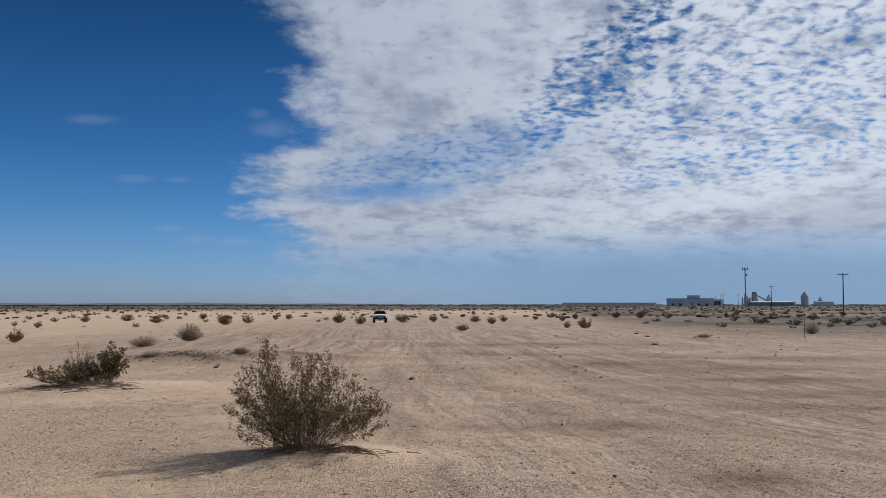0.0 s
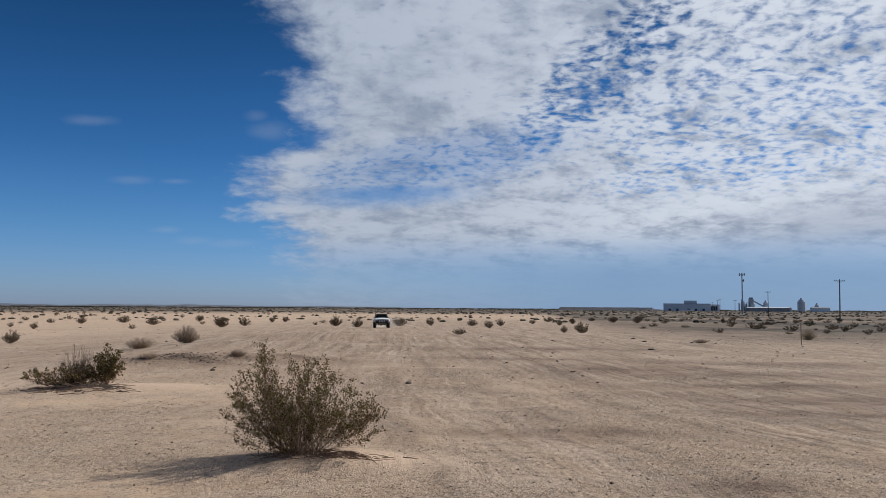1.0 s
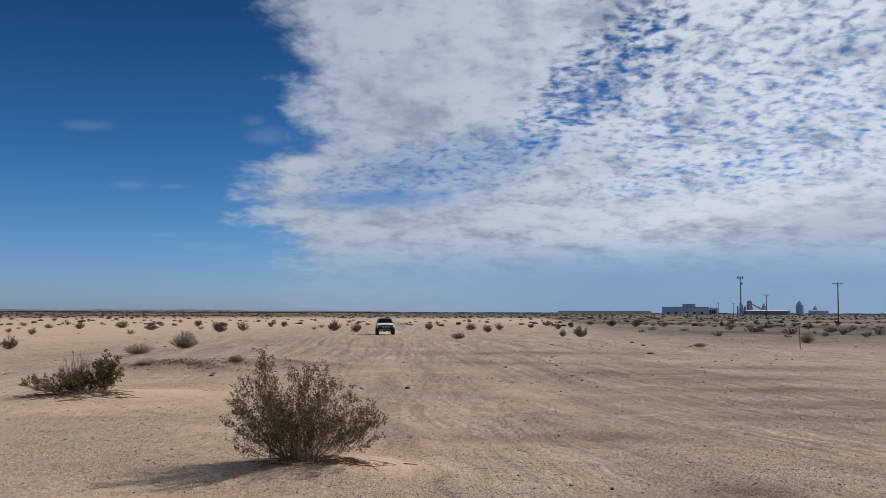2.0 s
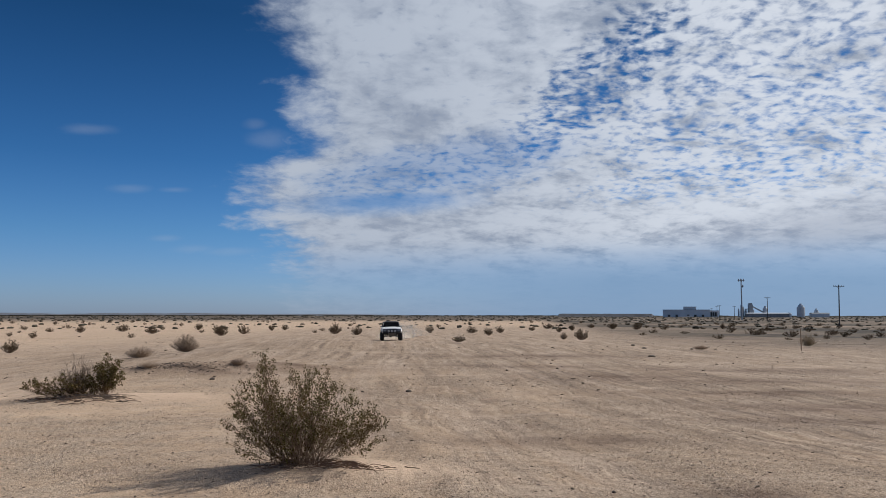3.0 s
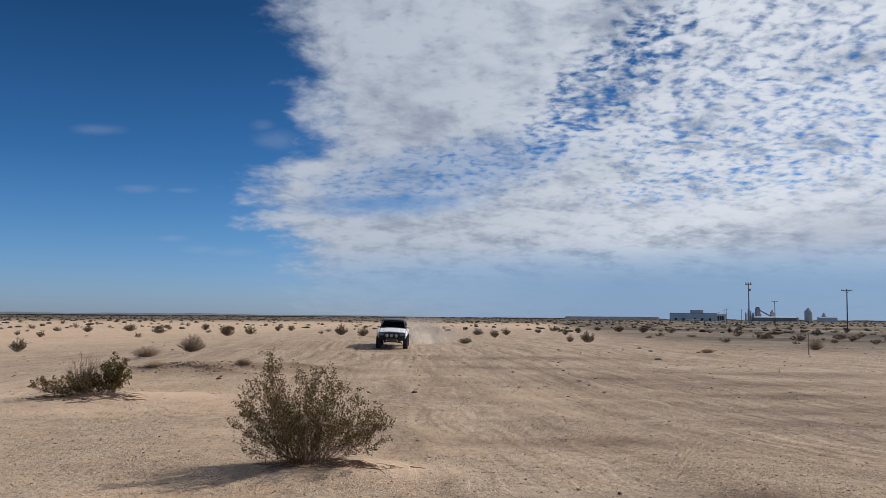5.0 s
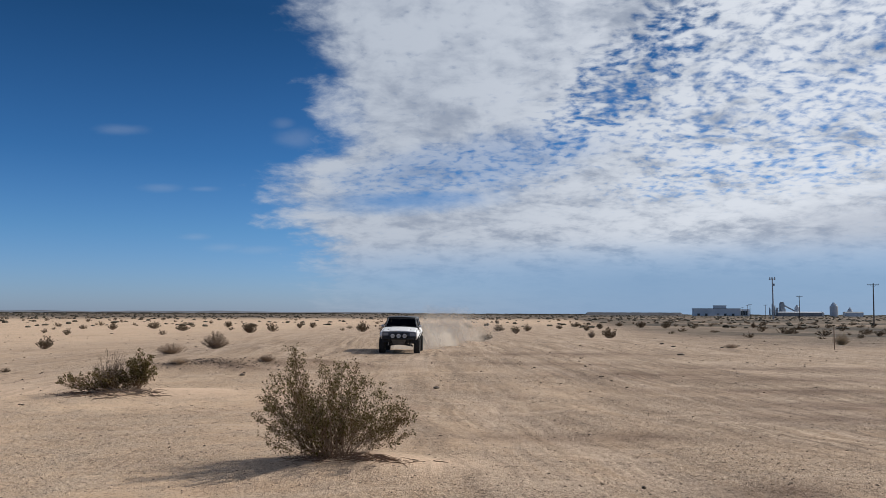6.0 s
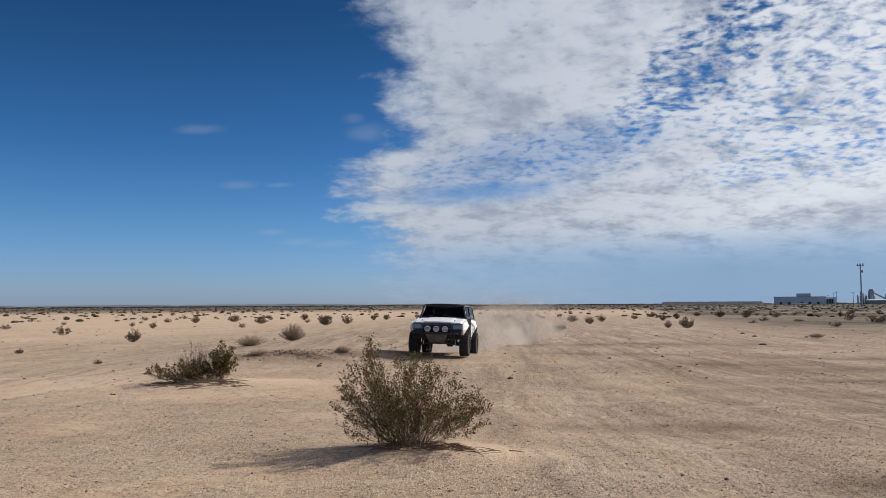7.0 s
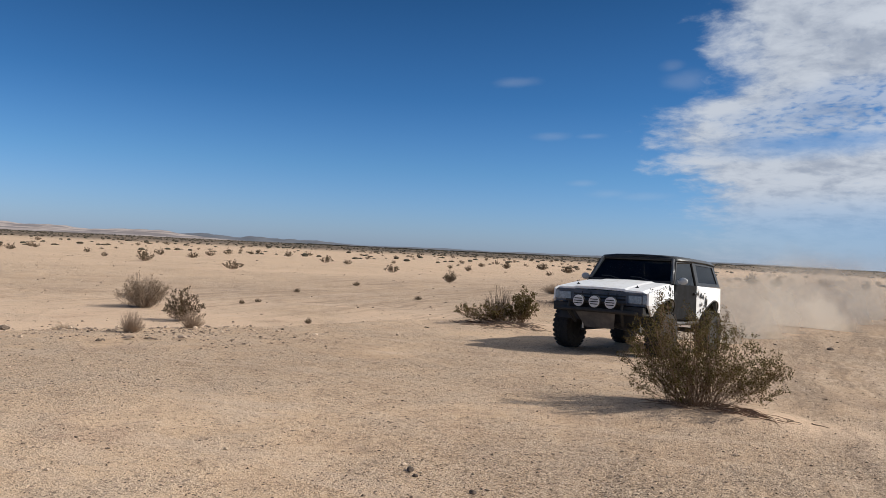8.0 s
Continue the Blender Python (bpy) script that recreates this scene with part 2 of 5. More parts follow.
    base = k.mix(k.math("MULTIPLY", stain, k.step(mid, 0.25, 0.6, 0.45, 0.85)), base, (0.155, 0.098, 0.068))
    # low scrub cover, far out
    tuft = k.step(k.noise(c, 0.11, 6.0, 0.7), 0.46, 0.60)
    base = k.mix(k.math("MINIMUM", k.math("MULTIPLY", scrub, k.math("ADD", 0.9, k.math("MULTIPLY", tuft, 0.3))), 0.95), base, (0.055, 0.047, 0.037))
    h = k.math("ADD", k.math("MULTIPLY", tone, 1.2), k.math("MULTIPLY", small, 1.6))
    h = k.math("SUBTRACT", h, k.math("MULTIPLY", grains.outputs["Distance"], 0.25))
    h = k.math("MULTIPLY", h, k.math("ADD", patch, 0.4))
    h = k.math("ADD", h, k.math("MULTIPLY", worn, k.math("ADD", k.math("MULTIPLY", ruts, 3.0), k.math("MULTIPLY", lanes, 2.0))))
    h = k.math("ADD", h, k.math("MULTIPLY", mid, 2.0))
    return surface(k, base, 0.95, 0.0, h, 1.0, 0.020, spec=0.12)


def stone_mat(k):
    v = island(k)
    col = k.mix(k.step(v, 0.15, 0.95), (0.10, 0.070, 0.048), (0.56, 0.42, 0.30))
    col = k.mix(k.step(k.noise(coords(k), 40.0), 0.4, 0.7, 0.0, 0.5), col, (0.33, 0.25, 0.19))
    return surface(k, col, 0.9, 0.0, k.noise(coords(k), 90.0), 0.4, 0.004)


def clod_mat(k):
    col = k.mix(k.noise(coords(k), 14.0, 4.0), (0.07, 0.052, 0.04), (0.17, 0.125, 0.095))
    return surface(k, col, 0.95, 0.0, k.noise(coords(k), 60.0, 4.0), 0.6, 0.01)


def twig_mat(a, b):
    def build(k):
        col = k.mix(k.noise(coords(k), 7.0, 4.0), a, b)
        col = k.mix(k.math("MULTIPLY", rand(k), 0.3), col, (0.16, 0.11, 0.08))
        return surface(k, col, 0.9, spec=0.2)
    return build


def leaf_mat(a, b, dry):
    def build(k):
        col = k.mix(island(k), a, b)
        col = k.mix(k.step(k.noise(coords(k), 2.3, 3.0), 0.45, 0.68, 0.0, 0.75), col, dry)
        col = k.mix(k.math("MULTIPLY", rand(k), 0.35), col, dry)
        p = surface(k, col, 0.7, spec=0.2)
        t = k.add("ShaderNodeBsdfTranslucent", {0: col})
        return k.add("ShaderNodeMixShader", {0: 0.25, 1: p, 2: t.outputs[0]}).outputs[0]
    return build


def plain(a, b, rough, metal=0.0, scale=6.0, coat=0.0, bump=0.0):
    def build(k):
        n = k.noise(coords(k), scale, 5.0, 0.65)
        return surface(k, k.mix(k.step(n, 0.3, 0.72), a, b), rough, metal, n if bump else None, bump, 0.01, coat)
    return build


def dusty_paint(a, grime, amount, rough=0.4, coat=0.15, spec=0.5):
    """Paint with blotches of dust and scuffs."""
    def build(k):
        c = coords(k)
        n = k.noise(c, 5.0, 6.0, 0.7)
        col = k.mix(k.math("MULTIPLY", k.step(n, 0.42, 0.7), amount), a, grime)
        scuff = k.noise(k.add("ShaderNodeMapping", {"Vector": c, "Scale": (1, 0.5, 5)}).outputs[0], 6.0, 4.0, 0.7)
        col = k.mix(k.step(scuff, 0.62, 0.72, 0.0, amount * 0.6), col, k.mix(0.6, a, (0.25, 0.22, 0.19)))
        return surface(k, col, k.step(n, 0.3, 0.7, rough, rough + 0.25), 0.0, None, coat=coat, spec=spec)
    return build


def glass_mat(k):
    c = (0.22, 0.235, 0.245, 1)
    dirt = k.noise(coords(k), 4.0, 5.0, 0.7)
    clear = k.add("ShaderNodeBsdfTransparent", {0: c})
    gloss = k.add("ShaderNodeBsdfGlossy", {0: (0.9, 0.95, 1, 1), 1: 0.04})
    film = k.add("ShaderNodeBsdfDiffuse", {0: (0.3, 0.25, 0.2, 1)})
    a = k.add("ShaderNodeMixShader", {0: k.step(dirt, 0.4, 0.8, 0.0, 0.03), 1: clear.outputs[0], 2: film.outputs[0]})
    f = k.math("MULTIPLY", k.add("ShaderNodeFresnel", {0: 1.45}).outputs[0], 0.55)
    return k.add("ShaderNodeMixShader", {0: f, 1: a.outputs[0], 2: gloss.outputs[0]}).outputs[0]


def hill_mat(k):
    """Pale badland slopes with dark beds and gullies."""
    c = coords(k)
    beds = k.noise(k.add("ShaderNodeMapping", {"Vector": c, "Scale": (0.0035, 0.0035, 0.11)}).outputs[0], 1.0, 5.0, 0.65, 0.6)
    gully = k.noise(c, 0.012, 5.0, 0.7)
    col = k.mix(k.step(gully, 0.35, 0.65), (0.31, 0.26, 0.235), (0.46, 0.39, 0.35))
    col = k.mix(k.step(beds, 0.46, 0.56, 0.0, 0.85), col, (0.17, 0.15, 0.15))
    return surface(k, col, 0.95, 0.0, gully, 0.6, 6.0)


def dust_mat(k):
    """Billows of fine dust: thin towards their edges, uneven within."""
    c = coords(k)
    col = (0.99, 0.905, 0.765, 1)
    d = k.add("ShaderNodeBsdfDiffuse", {0: col})
    t = k.add("ShaderNodeBsdfTranslucent", {0: col})
    body = k.add("ShaderNodeMixShader", {0: 0.7, 1: d.outputs[0], 2: t.outputs[0]})
    clear = k.add("ShaderNodeBsdfTransparent", {0: (1, 1, 1, 1)})
    density = k.add("ShaderNodeAttribute", attr="veil").outputs["Fac"]
    drift = k.vec("ADD", c, k.combine(k.math("MULTIPLY", rand(k), 40.0), 0.0, 0.0))
    n = k.math("ADD", k.step(k.noise(drift, 0.8, 4.0, 0.5), 0.30, 0.70, 0.6, 1.25), k.step(k.noise(drift, 4.0, 4.0, 0.65), 0.3, 0.7, -0.06, 0.06))
    fac = k.math("MINIMUM", k.math("MULTIPLY", density, k.math("MAXIMUM", n, 0.0)), 0.9)
    return k.add("ShaderNodeMixShader", {0: fac, 1: clear.outputs[0], 2: body.outputs[0]}).outputs[0]


M = {
    "ground": material("desert_ground", ground_mat),
    "stone": material("grit", stone_mat),
    "clod": material("dark_clod", clod_mat),
    "twig": material("creosote_twig", twig_mat((0.12, 0.076, 0.048), (0.28, 0.18, 0.115))),
    "leaf": material("creosote_leaf", leaf_mat((0.045, 0.038, 0.010), (0.165, 0.132, 0.036), (0.14, 0.082, 0.036))),
    "litter": material("dead_litter", twig_mat((0.17, 0.10, 0.062), (0.34, 0.21, 0.135))),
    "scrub_leaf": material("scrub_leaf", leaf_mat((0.055, 0.042, 0.024), (0.15, 0.112, 0.062), (0.155, 0.098, 0.062))),
    "dry_twig": material("dry_twig", twig_mat((0.20, 0.145, 0.10), (0.34, 0.26, 0.19))),
    "dry_leaf": material("dry_leaf", leaf_mat((0.24, 0.18, 0.12), (0.34, 0.26, 0.18), (0.20, 0.14, 0.10))),
    "tumble": material("tumbleweed_twig", twig_mat((0.38, 0.285, 0.20), (0.56, 0.44, 0.33))),
    "straw": material("straw_twig", twig_mat((0.30, 0.235, 0.13), (0.42, 0.33, 0.2))),
    "white": material("white_paint", dusty_paint((0.84, 0.84, 0.83), (0.52, 0.46, 0.40), 0.42)),
    "black_paint": material("black_door_paint", dusty_paint((0.007, 0.007, 0.008), (0.02, 0.018, 0.016), 0.2, 0.6, 0.0, 0.15)),
    "black_top": material("black_hardtop", dusty_paint((0.005, 0.0055, 0.006), (0.013, 0.015, 0.018), 0.2, 0.32, 0.25, 0.5)),
    "trim": material("dark_plastic", plain((0.007, 0.007, 0.008), (0.022, 0.020, 0.018), 0.6)),
    "steel": material("dark_steel", plain((0.05, 0.05, 0.052), (0.13, 0.12, 0.11), 0.5, 0.6)),
    "alloy": material("alloy", plain((0.55, 0.55, 0.55), (0.7, 0.69, 0.67), 0.32, 0.9)),
    "skid": material("bare_aluminium", plain((0.10, 0.10, 0.098), (0.17, 0.16, 0.15), 0.6, 0.3)),
    "tyre": material("tyre_rubber", plain((0.010, 0.010, 0.010), (0.034, 0.029, 0.025), 0.88, 0.0, 9.0, 0.0, 0.3)),
    "grille": material("grey_grille", plain((0.045, 0.055, 0.075), (0.10, 0.11, 0.135), 0.4)),
    "lens": material("headlamp_lens", plain((0.16, 0.18, 0.21), (0.28, 0.30, 0.33), 0.12, 0.0, 20.0, 0.6)),
    "cover": material("white_lamp_cover", plain((0.50, 0.51, 0.53), (0.66, 0.66, 0.66), 0.45)),
    "amber": material("amber_lens", plain((0.5, 0.16, 0.02), (0.6, 0.2, 0.03), 0.2)),
    # black pillars coloured grey, which paints in the sun's glint
    "pillar": material("sun_glint_grey_pillar", plain((0.05, 0.052, 0.056), (0.16, 0.16, 0.165), 0.28, 0.4)),
    "mirror": material("grey_mirror_shell", plain((0.30, 0.31, 0.32), (0.42, 0.42, 0.42), 0.35)),
    "red": material("red_lens", plain((0.35, 0.02, 0.015), (0.45, 0.03, 0.02), 0.2)),
    "glass": material("tinted_glass", glass_mat),
    "seat": material("dark_upholstery", plain((0.018, 0.018, 0.02), (0.04, 0.038, 0.036), 0.8)),
    "dust": material("airborne_dust", dust_mat),
    "pole": material("weathered_pole", plain((0.055, 0.045, 0.038), (0.11, 0.09, 0.075), 0.85)),
    # steel, cladding and concrete are lightened to stand for distance haze
    "galv": material("hazed_grey_steel", plain((0.30, 0.32, 0.34), (0.42, 0.44, 0.46), 0.6, 0.0, 0.3)),
    "clad": material("hazed_grey_cladding", plain((0.50, 0.54, 0.58), (0.60, 0.63, 0.66), 0.7, 0.0, 0.05)),
    "concrete": material("hazed_silo_concrete", plain((0.48, 0.50, 0.52), (0.58, 0.59, 0.60), 0.85, 0.0, 0.2)),
    "dark_roof": material("dark_roof", plain((0.18, 0.19, 0.21), (0.26, 0.27, 0.28), 0.8, 0.0, 0.1)),
    "pane": material("dark_pane", plain((0.03, 0.035, 0.04), (0.06, 0.065, 0.07), 0.2)),
    "pale_van": material("white_vehicle", plain((0.7, 0.7, 0.7), (0.8, 0.8, 0.8), 0.4)),
    "hill": material("pale_hill", hill_mat),
    "hill_dark": material("dark_hill", plain((0.095, 0.105, 0.125), (0.15, 0.155, 0.17), 0.95, 0.0, 0.01)),
    "bank": material("dark_earth_bank", plain((0.12, 0.115, 0.115), (0.19, 0.18, 0.175), 0.95, 0.0, 0.05)),
    "far_scrub": material("far_scrub", leaf_mat((0.055, 0.052, 0.035), (0.10, 0.085, 0.055), (0.10, 0.075, 0.055))),
    "stake": material("marker_stake", plain((0.25, 0.17, 0.11), (0.34, 0.24, 0.16), 0.8)),
}

# ---------------------------------------------------------------- mesh helpers


def mesh_of(bm, name, mat, smooth=False):
    me = bpy.data.meshes.new(name)
    bm.to_mesh(me)
    bm.free()
    me.materials.append(mat)
    if smooth:
        me.shade_smooth()
    return me


def raw_mesh(name, verts, faces, mat, smooth=False):
    me = bpy.data.meshes.new(name)
    me.from_pydata(verts, [], faces)
    me.materials.append(mat)
    if smooth:
        me.shade_smooth()
    me.update()
    return me


def part(name, bm, mat, parent, label="", smooth=False, m=None):
    """Link a bmesh (or a mesh) as one mesh object under a thing or a part."""
    me = bm if isinstance(bm, bpy.types.Mesh) else mesh_of(bm, name, mat, smooth)
    ob = new(name, me)
    ob.parent = parent
    if m is not None:
        ob.matrix_basis = m
    if label:
        tagged(ob, label)
    return ob


def box(bm, x0, x1, y0, y1, z0, z1, bevel=0.0):
    vs = [bm.verts.new(c) for c in ((x0, y0, z0), (x1, y0, z0), (x1, y1, z0), (x0, y1, z0), (x0, y0, z1), (x1, y0, z1), (x1, y1, z1), (x0, y1, z1))]
    fs = [bm.faces.new([vs[i] for i in q]) for q in ((0, 3, 2, 1), (4, 5, 6, 7), (0, 1, 5, 4), (1, 2, 6, 5), (2, 3, 7, 6), (3, 0, 4, 7))]
    if bevel:
        bmesh.ops.bevel(bm, geom=list({e for f in fs for e in f.edges}), offset=bevel, segments=2, affect="EDGES", profile=0.6)
    return bm


def B():
    return bmesh.new()


def boxed(*a, bevel=0.0):
    return box(bmesh.new(), *a, bevel=bevel)


def tube(bm, pts, radius, n=8, caps=True):
    """A round bar along points; radius is one number or one for each point."""
    rs = radius if isinstance(radius, (list, tuple)) else [radius] * len(pts)
    rings = []
    for i, p in enumerate(pts):
        p = Vector(p)
        d = (Vector(pts[min(i + 1, len(pts) - 1)]) - Vector(pts[max(i - 1, 0)])).normalized()
        a = d.cross(Vector((0, 0, 1)) if abs(d.z) < 0.9 else Vector((1, 0, 0))).normalized()
        b = d.cross(a)
        rings.append([bm.verts.new(p + rs[i] * (a * math.cos(2 * math.pi * j / n) + b * math.sin(2 * math.pi * j / n))) for j in range(n)])
    for u, v in zip(rings, rings[1:]):
        for j in range(n):
            bm.faces.new((u[j], u[(j + 1) % n], v[(j + 1) % n], v[j]))
    if caps:
        bm.faces.new(rings[0][::-1])
        bm.faces.new(rings[-1])
    return bm


def lathe(bm, prof, n=32, axis="x", centre=(0, 0, 0)):
    """Turn a profile of (along, radius) round an axis."""
    rings = []
    for a, r in prof:
        ring = []
        for j in range(n):
            c, s = math.cos(2 * math.pi * j / n) * r, math.sin(2 * math.pi * j / n) * r
            v = {"x": (a, c, s), "y": (c, a, s), "z": (c, s, a)}[axis]
            ring.append(bm.verts.new(Vector(v) + Vector(centre)))
        rings.append(ring)
    for u, v in zip(rings, rings[1:]):
        for j in range(n):
            bm.faces.new((u[j], u[(j + 1) % n], v[(j + 1) % n], v[j]))
    bm.faces.new(rings[0][::-1])
    bm.faces.new(rings[-1])
    bmesh.ops.recalc_face_normals(bm, faces=bm.faces)
    return bm


def plate(bm, outline, d, bevel=0.0):
    """A flat piece with thickness: corners of one face, and the way to the other face."""
    d = Vector(d)
    a = [bm.verts.new(p) for p in outline]
    b = [bm.verts.new(Vector(p) + d) for p in outline]
    n = len(a)
    fs = [bm.faces.new(a[::-1]), bm.faces.new(b)]
    fs += [bm.faces.new((a[i], a[(i + 1) % n], b[(i + 1) % n], b[i])) for i in range(n)]
    bmesh.ops.recalc_face_normals(bm, faces=fs)
    if bevel:
        bmesh.ops.bevel(bm, geom=list({e for f in fs for e in f.edges}), offset=bevel, segments=2, affect="EDGES", profile=0.6)
    return bm


# ---------------------------------------------------------------- the lie of the land


def lattice(ix, iy, seed):
    h = (ix.astype(np.int64) * 374761393 + iy.astype(np.int64) * 668265263 + seed * 974634777) & 0x7FFFFFFF
    h = ((h ^ (h >> 13)) * 1274126177) & 0x7FFFFFFF
    return ((h ^ (h >> 16)) & 0xFFFF) / 65535.0


def vnoise(x, y, scale, seed=0, octaves=1):
    """Smooth value noise, -1 to 1; scale in metres."""
    x, y = np.asarray(x, float) / scale, np.asarray(y, float) / scale
    total, amp, norm = 0.0, 1.0, 0.0
    for o in range(octaves):
        ix, iy = np.floor(x), np.floor(y)
        fx, fy = x - ix, y - iy
        fx, fy = fx * fx * (3 - 2 * fx), fy * fy * (3 - 2 * fy)
        a, b = lattice(ix, iy, seed + o), lattice(ix + 1, iy, seed + o)
        c, d = lattice(ix, iy + 1, seed + o), lattice(ix + 1, iy + 1, seed + o)
        total = total + amp * (2 * (a + (b - a) * fx + (c - a) * fy + (a - b - c + d) * fx * fy) - 1)
        norm += amp
        amp *= 0.5
        x, y = x * 2.03, y * 2.03
    return total / norm


def ease(x, lo, hi):
    t = np.clip((x - lo) / (hi - lo), 0, 1)
    return t * t * (3 - 2 * t)


PROFILE_R = [0, 4.5, 9, 13.5, 18, 23, 28, 36, 50, 75, 130, 230, 400, 5000]
PROFILE_Z = [0, -0.01, -0.09, -0.24, -0.41, -0.45, -0.48, -0.55, -0.82, -1.0, -1.5, -1.8, -1.9, -2.5]


def bank(x, y):
    """How far a place lies down in the sandy wash beside the gravel rise (0 to 1)."""
    edge = -10.6 - 2.4 * (1 - ease(y, 8.0, 18.0)) + 1.1 * vnoise(x, y, 4.0, 31, 2) - 0.10 * np.maximum(y - 20, 0)
    return ease(edge - x, 0.0, 2.2) * ease(y, 1.0, 4.0) * (1 - ease(np.hypot(x, y), 24, 46))


def lane_coords(x, y):
    """Across and along the worn lanes, which sweep in from far off and bend away beside the viewer."""
    bend = 5.0 * np.exp(-np.maximum(y, -10) / 20.0) - 0.045 * (y - 40) * ease(y, 40, 90)
    return x - bend, np.hypot(y, bend)


def mound(x, y, cx, cy, sx, sy, turn, height):
    c, s = math.cos(turn), math.sin(turn)
    u, v = ((x - cx) * c + (y - cy) * s) / sx, (-(x - cx) * s + (y - cy) * c) / sy
    return height * np.exp(-0.5 * (u * u + v * v))


def ground_z(x, y):
    x, y = np.asarray(x, float), np.asarray(y, float)
    r = np.hypot(x, y)
    z = np.interp(r, PROFILE_R, PROFILE_Z)
    off = ease(np.abs(x + 4.0), 2.0, 14.0) * ease(r, 14, 40)
    z = z + off * (0.22 * vnoise(x, y, 24.0, 1, 3) + 0.10 * vnoise(x, y, 6.0, 5, 2))
    z = z - 0.42 * bank(x, y)
    step_r = r + 1.6 * vnoise(x, y, 7.0, 33, 2)
    z = z - 0.22 * ease(step_r, 29.5, 31.0) * ease(-x, 14, 19) * (1 - ease(r, 60, 110))
    z = z + 0.26 * np.exp(-(((step_r - 31.0) / 1.0) ** 2)) * ease(-x, 14, 19) * ease(vnoise(x, y, 6.0, 35, 2), -0.5, 0.3)
    z = z + 0.030 * vnoise(x, y, 2.4, 9, 3) * ease(r, 1, 4) + 0.012 * vnoise(x, y, 0.35, 12, 2)
    z = z + mound(x, y, -1.45, 8.75, 0.85, 0.6, 0.1, 0.07) + mound(x, y, -0.7, 8.75, 0.5, 0.4, 0.0, 0.04)
    z = z + mound(x, y, -8.6, 18.9, 1.5, 0.9, 0.3, 0.09) + mound(x, y, -6.9, 19.4, 1.5, 0.8, 0.3, 0.08)
    z = z + mound(x, y, -9.0, 27.5, 2.6, 0.9, 0.5, 0.42) + mound(x, y, -6.5, 30.0, 3.0, 1.0, 0.3, 0.22)
    z = z + mound(x, y, -8.0, 62.0, 6.0, 4.0, 0.2, 0.55) + mound(x, y, -9.5, 47.0, 5.0, 3.0, 0.2, 0.30)
    u, s = lane_coords(x, y)
    worn = ease(u, -6, -2) * (1 - ease(u, 9, 22)) * (1 - ease(r, 90, 160))
    z = z + worn * (0.020 * vnoise(u, s * 0.04, 0.55, 41, 2) + 0.045 * vnoise(u, s * 0.03, 1.7, 43))
    return z


def zg(x, y):
    return float(ground_z(x, y))


